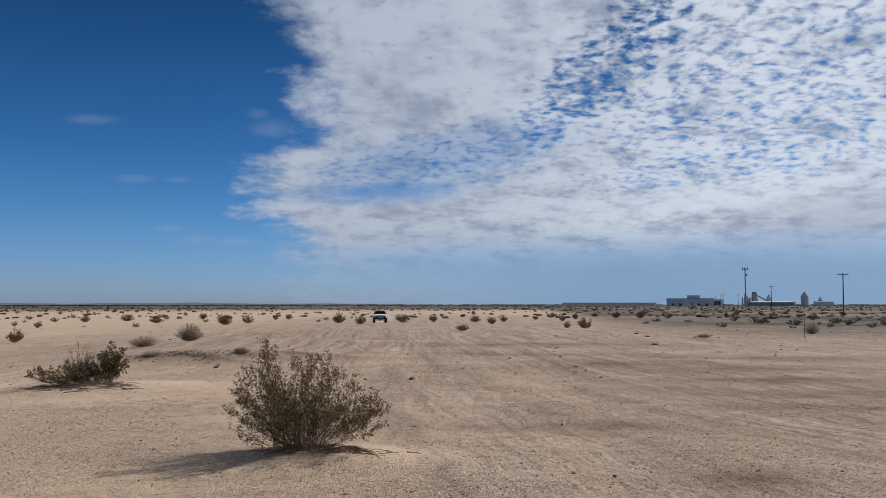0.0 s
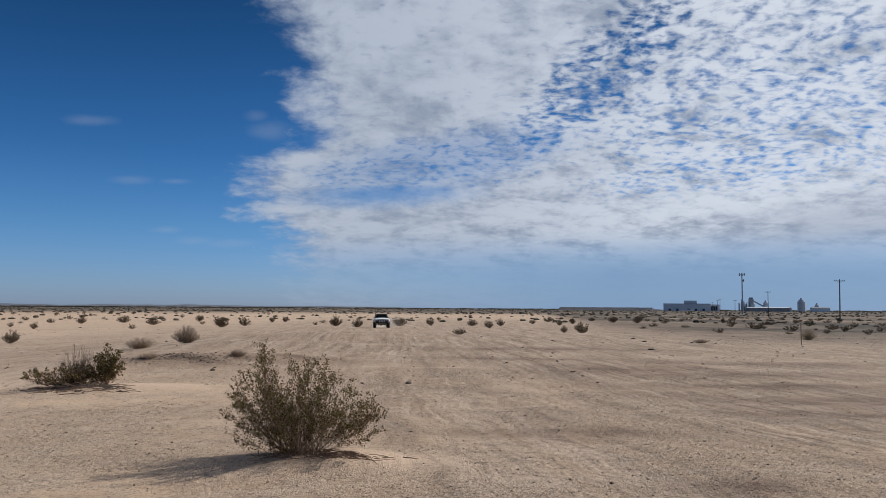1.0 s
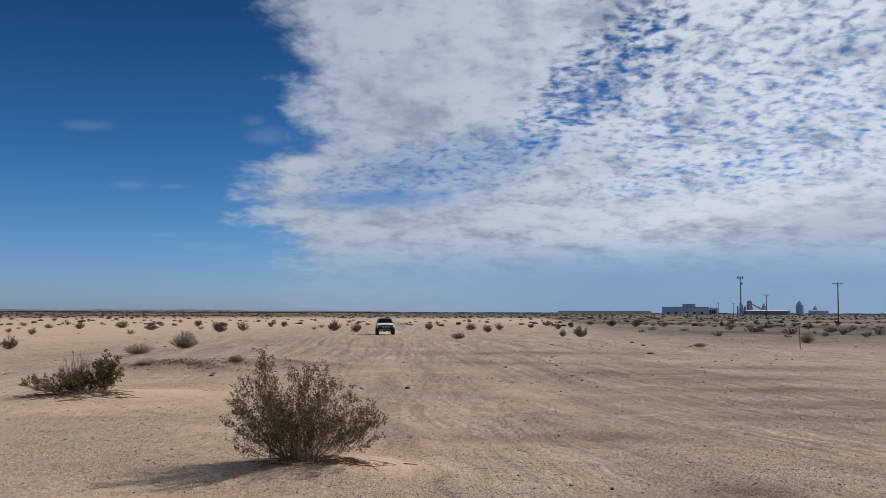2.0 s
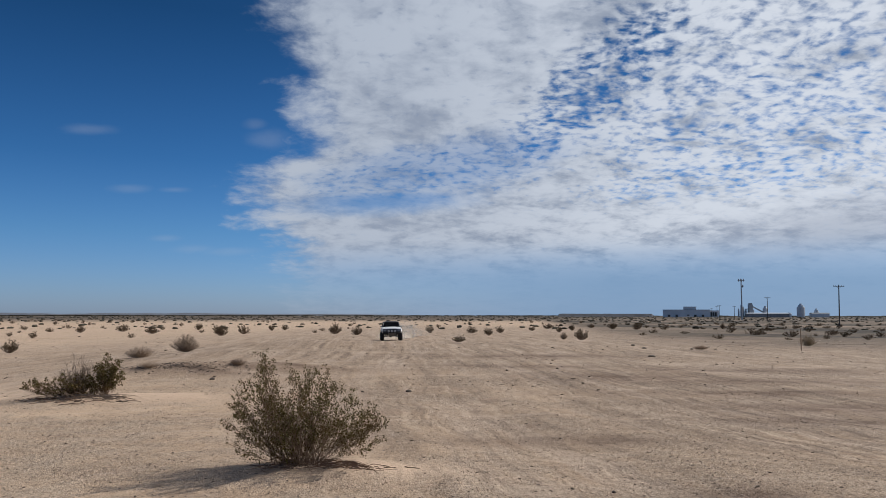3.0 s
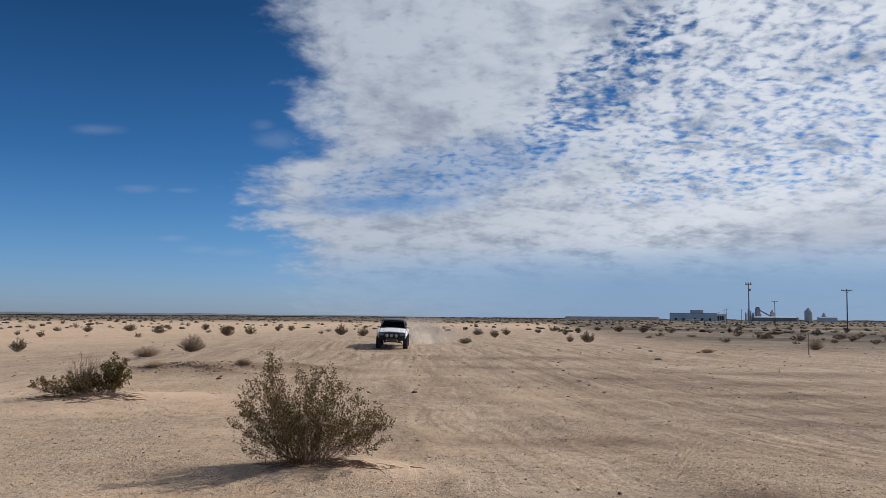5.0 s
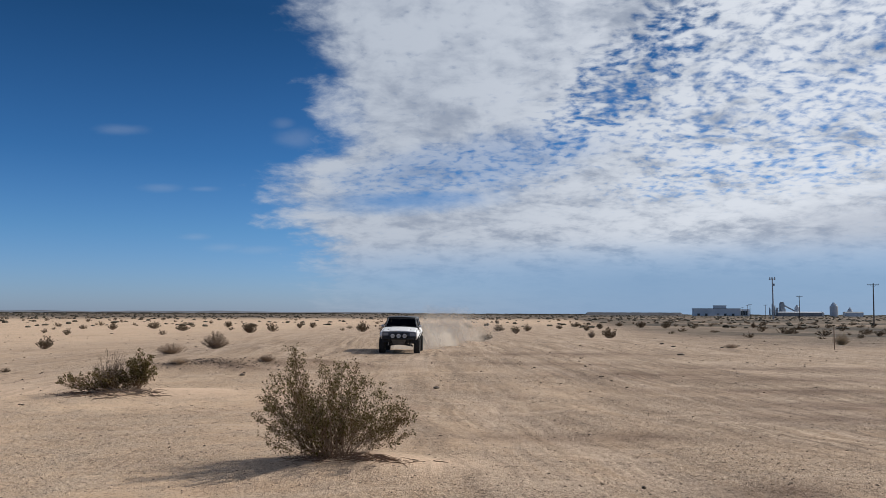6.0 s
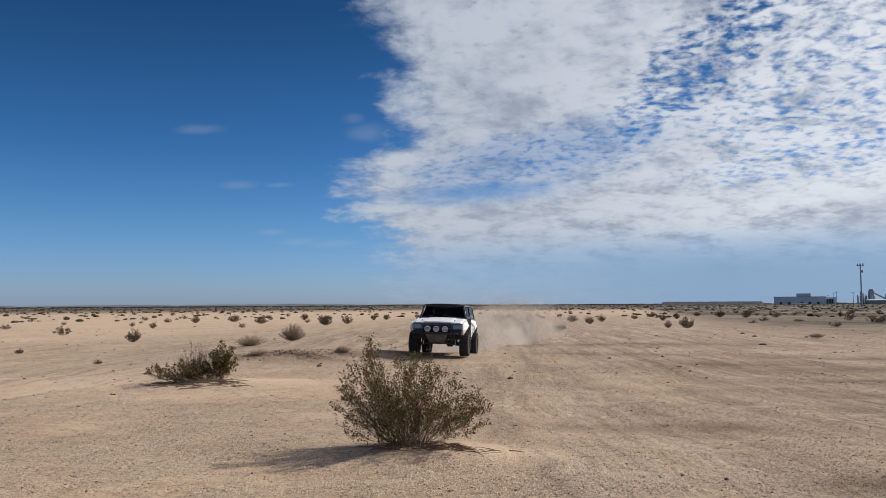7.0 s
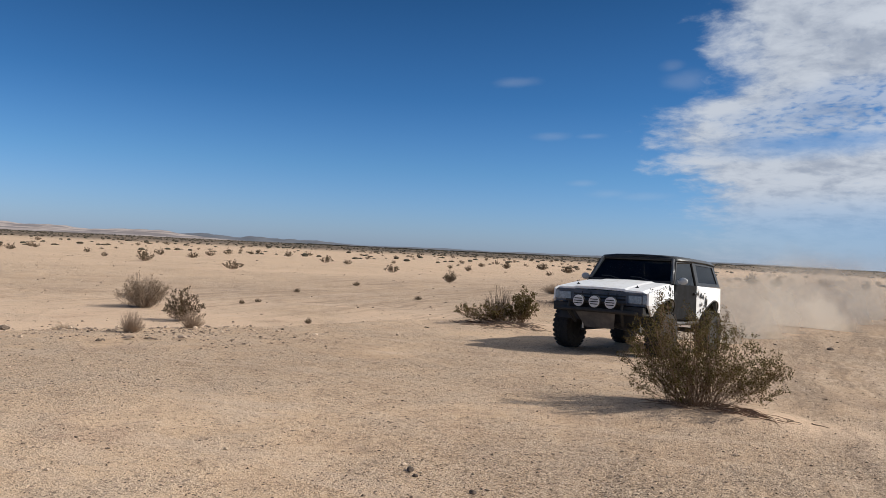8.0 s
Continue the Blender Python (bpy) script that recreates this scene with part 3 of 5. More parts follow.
def make_ground():
    """One sheet of desert to the horizon, finest where the lanes and bushes are."""
    r = [0.3]
    while r[-1] < 4900:
        q = r[-1]
        r.append(q * (1.04 if q < 3.5 else 1.0125 if q < 32 else 1.02 if q < 120 else 1.045))
    r = np.array(r)
    n = 900
    a = np.linspace(0, 2 * np.pi, n, endpoint=False)
    R, A = np.meshgrid(r, a, indexing="ij")
    x, y = (R * np.sin(A)).ravel(), (R * np.cos(A)).ravel()
    z = ground_z(x, y)
    co = np.column_stack([np.append(x, 0), np.append(y, 0), np.append(z, zg(0, 0))])
    i = np.arange(len(r) - 1)[:, None] * n + np.arange(n)[None, :]
    j = np.arange(len(r) - 1)[:, None] * n + (np.arange(n)[None, :] + 1) % n
    quads = np.stack([i, i + n, j + n, j], -1).reshape(-1, 4)
    hub = len(co) - 1
    me = bpy.data.meshes.new("ground")
    me.from_pydata(co, [], quads.tolist() + [[hub, k, (k + 1) % n] for k in range(n)])
    me.materials.append(M["ground"])
    me.shade_smooth()
    x, y, rr = co[:, 0], co[:, 1], np.hypot(co[:, 0], co[:, 1])
    u, s = lane_coords(x, y)
    sand = 0.85 * bank(x, y) * (1 - 0.6 * ease(vnoise(x, y, 3.0, 61, 3), 0.1, 0.6))
    for cx, cy, w, amt in ((-0.55, 8.7, 0.75, 1.0), (-1.6, 8.5, 0.7, 0.5), (-7.0, 19.2, 1.5, 1.0), (-8.9, 18.4, 1.6, 0.5)):
        sand = np.maximum(sand, amt * np.exp(-0.5 * ((x - cx) ** 2 + (y - cy) ** 2 * 2) / w**2))
    plainland = ease(-x, 8, 45) * ease(rr, 25, 70) * (1 - ease(rr, 350, 700))
    sand = np.maximum(sand, plainland * (0.22 + 0.4 * vnoise(x, y, 14.0, 63, 3)))
    shelf_r = rr + 1.6 * vnoise(x, y, 7.0, 33, 2)
    sand = np.maximum(sand, np.exp(-(((shelf_r - 31.6) / 0.9) ** 2)) * ease(-x, 14, 19))
    gravel = 0.5 + 0.5 * vnoise(x, y, 1.8, 71, 4)
    gravel = gravel + 0.9 * np.exp(-0.5 * (((x + 8.6) / 2.4) ** 2 + ((y - 27.3) / 1.0) ** 2))
    gravel = np.clip(gravel, 0, 1.6)
    scrub = ease(rr, 330, 620) * (0.85 + 0.35 * vnoise(x, y, 160.0, 81, 3))
    scrub = np.maximum(scrub, 1.05 * ease(x - 0.10 * y, 6, 26) * ease(rr, 50, 105) * (0.75 + 0.4 * vnoise(x, y, 30.0, 83, 2)))
    worn = ease(u + 1.2 * vnoise(x, y, 5.0, 45, 2), -9.0, 0.5) * (1 - ease(u, 20, 50)) * (1 - ease(rr, 110, 260))
    worn = worn * (0.85 + 0.25 * vnoise(u, s * 0.1, 2.5, 47, 3))
    worn = worn * (1 - 0.55 * np.exp(-(((u - 0.2 + 0.8 * vnoise(x, y, 6.0, 57, 2)) / 1.5) ** 2)))
    worn = np.maximum(worn, 1.0 * ease(rr, 21, 36) * (1 - ease(rr, 140, 300)) * ease(x, -50, -14) * (0.85 + 0.4 * vnoise(x, y, 9.0, 51, 3)))
    stain = 0.0 * x
    for cx, cy, w, d in ((6.3, 27.0, 2.0, 1.3), (7.8, 15.0, 2.2, 0.8), (9.0, 17.4, 2.4, 1.0), (10.5, 25.0, 3.4, 0.9), (2.9, 7.6, 0.5, 0.3), (9.0, 21.0, 3.0, 0.6), (3.5, 33.0, 3.0, 0.9), (12.0, 31.0, 3.5, 1.2), (1.8, 11.5, 1.2, 0.4), (5.0, 44.0, 5.0, 1.5), (-8.7, 27.0, 1.3, 0.5), (-6.6, 28.0, 1.5, 0.35), (-5.6, 29.4, 2.0, 0.5), (-10.5, 36.0, 2.6, 0.7), (-9.9, 26.2, 0.9, 0.3)):
        stain = np.maximum(stain, np.exp(-0.5 * (((x - cx) / w) ** 2 + ((y - cy) / d) ** 2)))
    stain = stain * (0.75 + 0.5 * vnoise(x, y, 0.9, 49, 3))
    for name, val in (("stain", stain), ("worn", worn), ("sand", sand), ("gravel", gravel), ("scrub", scrub)):
        me.attributes.new(name, "FLOAT", "POINT").data.foreach_set("value", np.clip(val, 0, 2).astype(np.float32))
    uv = me.uv_layers.new(name="track")
    idx = np.empty(len(me.loops), np.int32)
    me.loops.foreach_get("vertex_index", idx)
    uv.data.foreach_set("uv", np.column_stack([u, s])[idx].astype(np.float32).ravel())
    ob = new("ground", me)
    tagged(ob, "pale sandy desert ground with grit and worn wheel tracks", "ground", kind="structure")


make_ground()


# ---------------------------------------------------------------- distance


def hills(name, az0, az1, dist, height, depth, mat, seed, label):
    """A low worn ridge, with a near and a far slope."""
    n, rows = 110, 9
    verts, faces = [], []
    for i in range(n + 1):
        a = radians(az0 + (az1 - az0) * i / n)
        ends = float(ease(i / n, 0, 0.2) * (1 - ease(i / n, 0.7, 1.0)))
        top = height * ends * (0.62 + 0.38 * float(vnoise(i * 0.11, seed, 1.0, seed, 4)))
        for j in range(rows + 1):
            f = j / rows
            d = dist + depth * f
            e = math.sin(math.pi * f) ** 1.3 * (1 + 0.18 * float(vnoise(i * 0.35, j * 0.9, 1.0, seed + 3, 3)))
            verts.append((d * math.sin(a), d * math.cos(a), -4.0 + (top + 1.6) * e))
    for i in range(n):
        for j in range(rows):
            q = i * (rows + 1) + j
            faces.append((q, q + rows + 1, q + rows + 2, q + 1))
    tagged(new(name, raw_mesh(name, verts, faces, mat, True)), label, "hills", kind="structure")


hills("pale_hills", -74, -43.5, 3300, 52, 900, M["hill"], 5, "low pale sandstone hills on the horizon")
hills("dark_hills", -52, -34, 3900, 34, 700, M["hill_dark"], 17, "low grey hills on the horizon")
hills("far_hills", -40, 2, 4100, 15, 500, M["hill_dark"], 29, "faint low ridge along the horizon")


def embankment():
    """A long straight bank with a nearly level top."""
    verts, faces = [], []
    n = 60
    for i in range(n + 1):
        a = radians(8.7 + 6.7 * i / n)
        top = 4.6 + 0.35 * float(vnoise(i * 0.4, 1.0, 1.0, 53, 3)) - (2.5 if i in (0, n) else 0)
        for d, z in ((1740, -3.5), (1752, top), (1768, top - 0.2), (1780, -3.5)):
            verts.append((d * math.sin(a), d * math.cos(a), z))
    for i in range(n):
        for j in range(3):
            q = 4 * i + j
            faces.append((q, q + 4, q + 5, q + 1))
    tagged(new("embankment", raw_mesh("embankment", verts, faces, M["bank"])), "long dark level embankment beyond the plain", "embankment", kind="structure")


embankment()
hills("far_hills_behind", 60, 250, 4000, 40, 600, M["hill_dark"], 37, "faint low ridge along the horizon")


def far_scrub():
    """Shrub cover of the far plain, too many to count."""
    rng = np.random.default_rng(4)
    verts, faces = [], []
    for band, count in (((180, 420), 420), ((420, 1000), 2600), ((1000, 3000), 4200)):
        for _ in range(count):
            r = math.exp(rng.uniform(math.log(band[0]), math.log(band[1])))
            a = radians(rng.uniform(-75, 45))
            x, y = r * math.sin(a), r * math.cos(a)
            if float(vnoise(x, y, 60.0, 91, 2)) < rng.uniform(-0.9, 0.3) - (0.25 if x > 40 else 0):
                continue
            w = rng.uniform(0.35, 0.9) * (1 + r / 1200)
            h = w * rng.uniform(0.35, 0.6)
            z0 = zg(x, y) - 0.1
            h = h * 1.3
            b = len(verts)
            n = 6
            for lvl, (rad, hh) in enumerate(((0.75, 0.0), (1.0, 0.55), (0.55, 0.95))):
                for k in range(n):
                    t = 2 * math.pi * k / n
                    j = rad * w * rng.uniform(0.6, 1.2)
                    verts.append((x + j * math.cos(t), y + j * math.sin(t), z0 + h * hh * rng.uniform(0.75, 1.2)))
            for lvl in (0, 1):
                for k in range(n):
                    p = b + lvl * n
                    faces.append((p + k, p + (k + 1) % n, p + n + (k + 1) % n, p + n + k))
            faces.append(tuple(range(b + 2 * n, b + 3 * n)))
    for _ in range(420):  # thickets along the far edge of the plain
        r, a = rng.uniform(2000, 3100), radians(rng.uniform(-40, 42))
        x, y, w, h = r * math.sin(a), r * math.cos(a), rng.uniform(8, 34), rng.uniform(2.2, 3.6)
        b = len(verts)
        for rad, hh in ((1.0, 0.0), (0.9, 0.6), (0.5, 0.95)):
            for k in range(6):
                t = 2 * math.pi * k / 6
                verts.append((x + rad * w * math.cos(t) * rng.uniform(0.7, 1.2), y + rad * 5 * math.sin(t), zg(x, y) - 0.5 + h * hh * rng.uniform(0.7, 1.2)))
        for lvl in (0, 1):
            for k in range(6):
                p = b + lvl * 6
                faces.append((p + k, p + (k + 1) % 6, p + 6 + (k + 1) % 6, p + 6 + k))
        faces.append(tuple(range(b + 12, b + 18)))
    ob = new("far_scrub", raw_mesh("far_scrub", verts, faces, M["far_scrub"]))
    tagged(ob, "dark low desert scrub scattered over the far plain", "scrub", kind="stuff")


far_scrub()

# ---------------------------------------------------------------- bushes


def bush_meshes(name, seed, w, d, h, stems, twigs, leaves, leaf, twig, foliage, spread=1.0, top=None, lean=0.0, bare=0.0, thick=0.006, segs=8, leafless=0.0, tuft=0.021):
    """Stems that rise from one crown and fork into twigs with small leaves.
    top: the height of the outline across the bush, as pairs (across, height)."""
    rng = np.random.default_rng(seed)
    verts, faces = [], []
    lv, lf = [], []

    def stick(p, r0, r1):
        b = len(verts)
        for i, q in enumerate(p):
            rad = r0 + (r1 - r0) * i / (len(p) - 1)
            for k in range(3):
                t = 2.1 * k
                verts.append((q[0] + rad * math.cos(t), q[1] + rad * math.sin(t), q[2] + 0.4 * rad * math.sin(t + 1)))
        for i in range(len(p) - 1):
            for k in range(3):
                u = b + 3 * i
                faces.append((u + k, u + (k + 1) % 3, u + 3 + (k + 1) % 3, u + 3 + k))

    def leafage(p, count, spreadr):
        for _ in range(count):
            c = p + rng.normal(0, spreadr, 3)
            if c[2] < 0.02:
                continue
            a = rng.normal(0, 1, 3)
            a /= np.linalg.norm(a)
            e = np.cross(a, rng.normal(0, 1, 3))
            e /= np.linalg.norm(e) + 1e-6
            s = leaf * rng.uniform(0.6, 1.4)
            b = len(lv)
            lv.extend([tuple(c - a * s), tuple(c + e * s * 0.5), tuple(c + a * s), tuple(c - e * s * 0.5)])
            lf.append((b, b + 1, b + 2, b + 3))

    for _ in range(stems):
        for _try in range(20):
            az = rng.uniform(0, 2 * math.pi)
            rr = math.sqrt(rng.uniform(0.01, 1)) * spread
            tx, ty = rr * w / 2 * math.cos(az), rr * d / 2 * math.sin(az)
            if top is not None:
                tx = rng.uniform(top[0][0], top[-1][0])
                lim = float(np.interp(tx, [q[0] for q in top], [q[1] for q in top]))
                tz = lim * (1 - 0.74 * rng.uniform(0, 1) ** 2.0) * (1 - 0.25 * abs(ty) / (d / 2))
            else:
                dome = math.sqrt(max(0.05, 1 - (rr * 0.93) ** 2))
                tz = h * dome * rng.uniform(0.62, 1.06)
            if tz > 0.1 * h:
                break
        base = np.array([rng.normal(0, 0.06 * w), rng.normal(0, 0.06 * d), -0.06])
        tip = np.array([tx + lean * tz, ty, tz])
        mid = base + (tip - base) * 0.45 + np.array([0.10 * (tx), 0.10 * ty, -0.06 * tz]) + rng.normal(0, 0.03 * h, 3)
        pts = []
        for i in range(segs):
            t = i / (segs - 1)
            q = base * (1 - t) ** 2 + 2 * mid * t * (1 - t) + tip * t * t
            pts.append(q + (rng.normal(0, 0.010 * h, 3) if 0 < i < segs - 1 else 0))
        stick(pts, thick, thick * 0.35)
        for _t in range(twigs):
            t = rng.uniform(0.28, 1.0)
            at = min(segs - 2, int(t * (segs - 1)))
            q = pts[at] + (pts[at + 1] - pts[at]) * (t * (segs - 1) - at)
            dirn = (tip - base) / np.linalg.norm(tip - base) + rng.normal(0, 0.55, 3)
            dirn[2] = abs(dirn[2]) * 0.9 + 0.1
            length = h * rng.uniform(0.06, 0.19) * (1.25 - 0.6 * t)
            e = q + dirn / np.linalg.norm(dirn) * length
            k = q + (e - q) * 0.5 + rng.normal(0, 0.02 * h, 3)
            stick([q, k, e] if segs > 5 else [q, e], thick * 0.45, thick * 0.2)
            if rng.uniform() > bare and t > leafless:
                leafage(e, max(1, int(leaves * (0.2 + 1.1 * t))), tuft * h)
                leafage(k, max(1, int(leaves * 0.6 * t)), tuft * h)
        if leafless:
            leafage(tip, leaves, tuft * h)
            leafage(pts[-2] * 0.4 + tip * 0.6, leaves // 2, tuft * h)
    wood = raw_mesh(name + "_stems", verts, faces, twig)
    green = raw_mesh(name + "_leaves", lv, lf, foliage) if lf else None
    return wood, green


def bush(name, meshes, m, label, category="bush", group="", scale=(1, 1, 1)):
    ob = new(name)
    ob.matrix_basis = m
    ob.scale = scale
    part("branchwork", meshes[0], None, ob)
    if meshes[1]:
        part("foliage", meshes[1], None, ob)
    return tagged(ob, label, category, group)


NEAR_TOP = [(-0.88, 0.62), (-0.80, 0.95), (-0.68, 1.08), (-0.52, 1.27), (-0.43, 1.43), (-0.35, 1.28), (-0.29, 0.80), (-0.20, 0.78), (-0.16, 1.22), (0.0, 1.30),
            (0.13, 1.20), (0.22, 1.12), (0.35, 1.17), (0.44, 0.98), (0.57, 0.96), (0.64, 0.78), (0.79, 0.76), (0.92, 0.68), (1.0, 0.45)]
NEAR_TOP = [(0.87 * a, 0.90 * b) for a, b in NEAR_TOP]
near = bush_meshes("creosote_near", 11, 1.9, 1.5, 1.2, 124, 17, 13, 0.0102, M["twig"], M["leaf"], top=NEAR_TOP, thick=0.0058, bare=0.18, leafless=0.42, tuft=0.0150)
bush("creosote_bush", near, pose(-1.565, 8.76, zg(-1.565, 8.76), 0, 0, 10.5), "large wiry creosote bush with small olive leaves on a sandy hummock", "bush")

# the bush on the hummock: a leafy upright part, a grey middle and a low dark wing
LEFT_TOP = [(-1.15, 0.32), (-1.0, 0.55), (-0.8, 0.52), (-0.5, 0.55), (-0.38, 0.82), (-0.25, 0.6), (0.0, 0.55), (0.3, 0.55), (0.6, 0.5), (0.9, 0.3)]
LEFT_TOP = [(0.95 * a, 0.86 * b) for a, b in LEFT_TOP]
left = bush_meshes("creosote_left", 23, 2.1, 1.2, 0.8, 85, 12, 8, 0.018, M["twig"], M["leaf"], top=LEFT_TOP, thick=0.008, bare=0.40)
bush("creosote_bush", left, pose(-8.75, 18.75, zg(-8.75, 18.75) + 0.02, 0, 0, 25), "sprawling low creosote bush with half-bare branches on a sandy hummock", "bush")
upright = bush_meshes("creosote_upright", 25, 0.85, 0.75, 0.98, 38, 12, 9, 0.021, M["twig"], M["leaf"], thick=0.008, bare=0.1, lean=0.15)
bush("creosote_bush", upright, pose(-8.15, 19.05, zg(-8.15, 19.05), 0, 0, 25), "upright leafy creosote bush beside a sprawling one", "bush")
grey = bush_meshes("grey_shrub", 27, 1.0, 0.8, 1.0, 90, 26, 0, 0.01, M["dry_twig"], M["dry_leaf"], thick=0.005, bare=1.0)
bush("dry_shrub", grey, pose(-8.75, 18.95, zg(-8.75, 18.95), 0, 0, 0), "dry grey twiggy shrub growing through a creosote bush", "shrub")


def fallen_branches():
    rng = np.random.default_rng(8)
    for cx, cy, r, n in ((-7.9, 18.2, 0.8, 9), (-8.6, 17.9, 0.7, 7), (-1.0, 8.35, 0.5, 6), (-0.7, 8.7, 0.4, 4)):
        for _ in range(n):
            a = rng.uniform(-0.7, 0.7) + (0 if rng.uniform() < 0.6 else math.pi)
            x, y = cx + rng.normal(0, r * 0.5), cy + rng.normal(0, r * 0.25)
            length = rng.uniform(0.2, 0.5) * (1 if cy > 12 else 0.45)
            pts = []
            for i in range(5):
                px, py = x + length * i / 4 * math.cos(a), y + length * i / 4 * math.sin(a) * 0.7 + rng.normal(0, 0.012)
                pts.append((px, py, zg(px, py) + 0.006 + (0.022 if cy > 12 else 0.005) * math.sin(math.pi * i / 4)))
            bm = tube(B(), pts, [q * (1 if cy > 12 else 0.55) for q in (0.011, 0.010, 0.008, 0.006, 0.004)], 5)
            ob = new("fallen_branch", mesh_of(bm, "fallen_branch", M["dry_twig"]))
            tagged(ob, "dead bleached branch lying on the sand", "branch", "dead branches under the bushes")


fallen_branches()


def dead_brush(cx, cy, rx, ry, count, length, height, thick, mat, seed, label):
    """A tangle of dead twigs and litter that lies at the foot of a bush."""
    rng = np.random.default_rng(seed)
    verts, faces = [], []
    for _ in range(count):
        a, r = rng.uniform(0, 2 * math.pi), math.sqrt(rng.uniform(0, 1))
        x, y = cx + rx * r * math.cos(a), cy + ry * r * math.sin(a)
        turn, bow = rng.normal(0, 0.9) + (math.pi if rng.uniform() < 0.5 else 0), rng.normal(0, 0.8)
        ln, rise = length * rng.uniform(0.4, 1.3), height * rng.uniform(0.1, 1.0) * (1 - 0.6 * r)
        b = len(verts)
        for i in range(5):
            f = i / 4
            px = x + ln * f * math.cos(turn + bow * f)
            py = y + ln * f * math.sin(turn + bow * f)
            pz = zg(px, py) + 0.004 + rise * math.sin(math.pi * (0.15 + 0.8 * f))
            rad = thick * (1 - 0.7 * f)
            for k in range(3):
                verts.append((px + rad * math.cos(2.1 * k), py + rad * math.sin(2.1 * k), pz + rad * math.sin(2.1 * k + 1)))
        for i in range(4):
            for k in range(3):
                u = b + 3 * i
                faces.append((u + k, u + (k + 1) % 3, u + 3 + (k + 1) % 3, u + 3 + k))
    tagged(new("dead_brush", raw_mesh("dead_brush", verts, faces, mat)), label, "dead brush", kind="stuff")


dead_brush(-1.55, 8.62, 0.50, 0.20, 120, 0.20, 0.07, 0.0038, M["litter"], 31, "reddish-brown dead twigs heaped under a creosote bush")
dead_brush(-1.00, 8.52, 0.30, 0.10, 80, 0.18, 0.05, 0.0038, M["litter"], 32, "reddish-brown dead twigs on the sand beside a bush")
dead_brush(-8.25, 18.35, 0.85, 0.30, 70, 0.60, 0.20, 0.008, M["dry_twig"], 33, "bleached dead branches sprawling under a creosote bush")
dead_brush(-9.20, 18.30, 0.70, 0.22, 36, 0.50, 0.10, 0.009, M["litter"], 34, "dark dead branches lying along a sandy hummock")

KINDS = [bush_meshes("creosote_%s" % "abcdef"[i], 40 + i, 2.2, 2.0, 1.4, 60, 8, 9, 0.032, M["twig"], M["scrub_leaf"], thick=0.014, spread=1.0 - 0.05 * (i % 3), lean=0.12 * (i - 2)) for i in range(5)]
FARK = [bush_meshes("desert_%s" % "abcdef"[i], 50 + i, 2.2, 2.0, 1.4, 26, 6, 5, 0.062, M["twig"], M["scrub_leaf"], thick=0.02, lean=0.1 * (i - 2), segs=4) for i in range(5)]
DRYK = [bush_meshes("dry_%s" % "abc"[i], 60 + i, 2.0, 1.8, 1.3, 140, 24, 5, 0.018, M["dry_twig"], M["dry_leaf"], thick=0.008, bare=0.5) for i in range(2)]
TUMBLE = [bush_meshes("tumble_%s" % "ab"[i], 70 + i, 1.0, 0.95, 0.72, 260, 9, 0, 0.01, M["tumble"], M["dry_leaf"], thick=0.006, bare=1.0, segs=5) for i in range(2)]
STRAW = bush_meshes("straw_bush", 80, 1.8, 1.6, 1.1, 170, 8, 2, 0.02, M["straw"], M["dry_leaf"], thick=0.009, bare=0.4)

# across, ahead, width, height
CREOSOTE_A = [
    (-30.5, 55.5, 1.5, 1.1), (-70.8, 142.0, 1.9, 0.95), (-62.7, 136.3, 2.2, 1.4), (-59.1, 146.2, 3.0, 1.6), (-46.3, 126.0, 3.1, 1.25),
    (-31.7, 113.6, 2.6, 1.5), (-50.6, 163.9, 2.6, 1.65), (-32.3, 129.3, 2.4, 1.7), (-33.5, 155.8, 1.8, 1.4), (-32.2, 162.3, 2.1, 1.4),
    (-16.3, 121.8, 3.0, 1.95), (-12.3, 115.6, 2.2, 1.6), (-6.9, 132.4, 3.4, 1.7), (-1.6, 137.0, 2.0, 1.6), (1.8, 75.7, 1.6, 0.8),
]
CREOSOTE_B = [
    (5.6, 136.8, 2.4, 1.4), (7.3, 114.5, 1.85, 1.35), (10.7, 136.7, 2.0, 1.4), (19.1, 159.9, 1.9, 1.05), (26.8, 192.7, 3.9, 1.4),
    (22.6, 147.2, 1.5, 1.5), (16.4, 89.7, 2.35, 1.45), (27.2, 159.7, 1.6, 1.4), (40.7, 183.1, 3.4, 1.85), (44.3, 174.6, 2.8, 1.8),
    (39.6, 203.0, 2.95, 1.2), (67.6, 160.1, 1.4, 1.15), (70.2, 192.8, 1.4, 1.95), (-17.3, 15.9, 1.35, 1.1),
]
rng = np.random.default_rng(21)


def scatter_bush(name, kinds, x, y, w, h, label, group, ref):
    k = kinds[int(rng.integers(len(kinds)))] if isinstance(kinds, list) else kinds
    sx, sz = w / ref[0], h / ref[1]
    bush(name, k, pose(x, y, zg(x, y) - 0.02, 0, 0, float(rng.uniform(0, 360))), label, "bush", group, (sx, sx, sz))


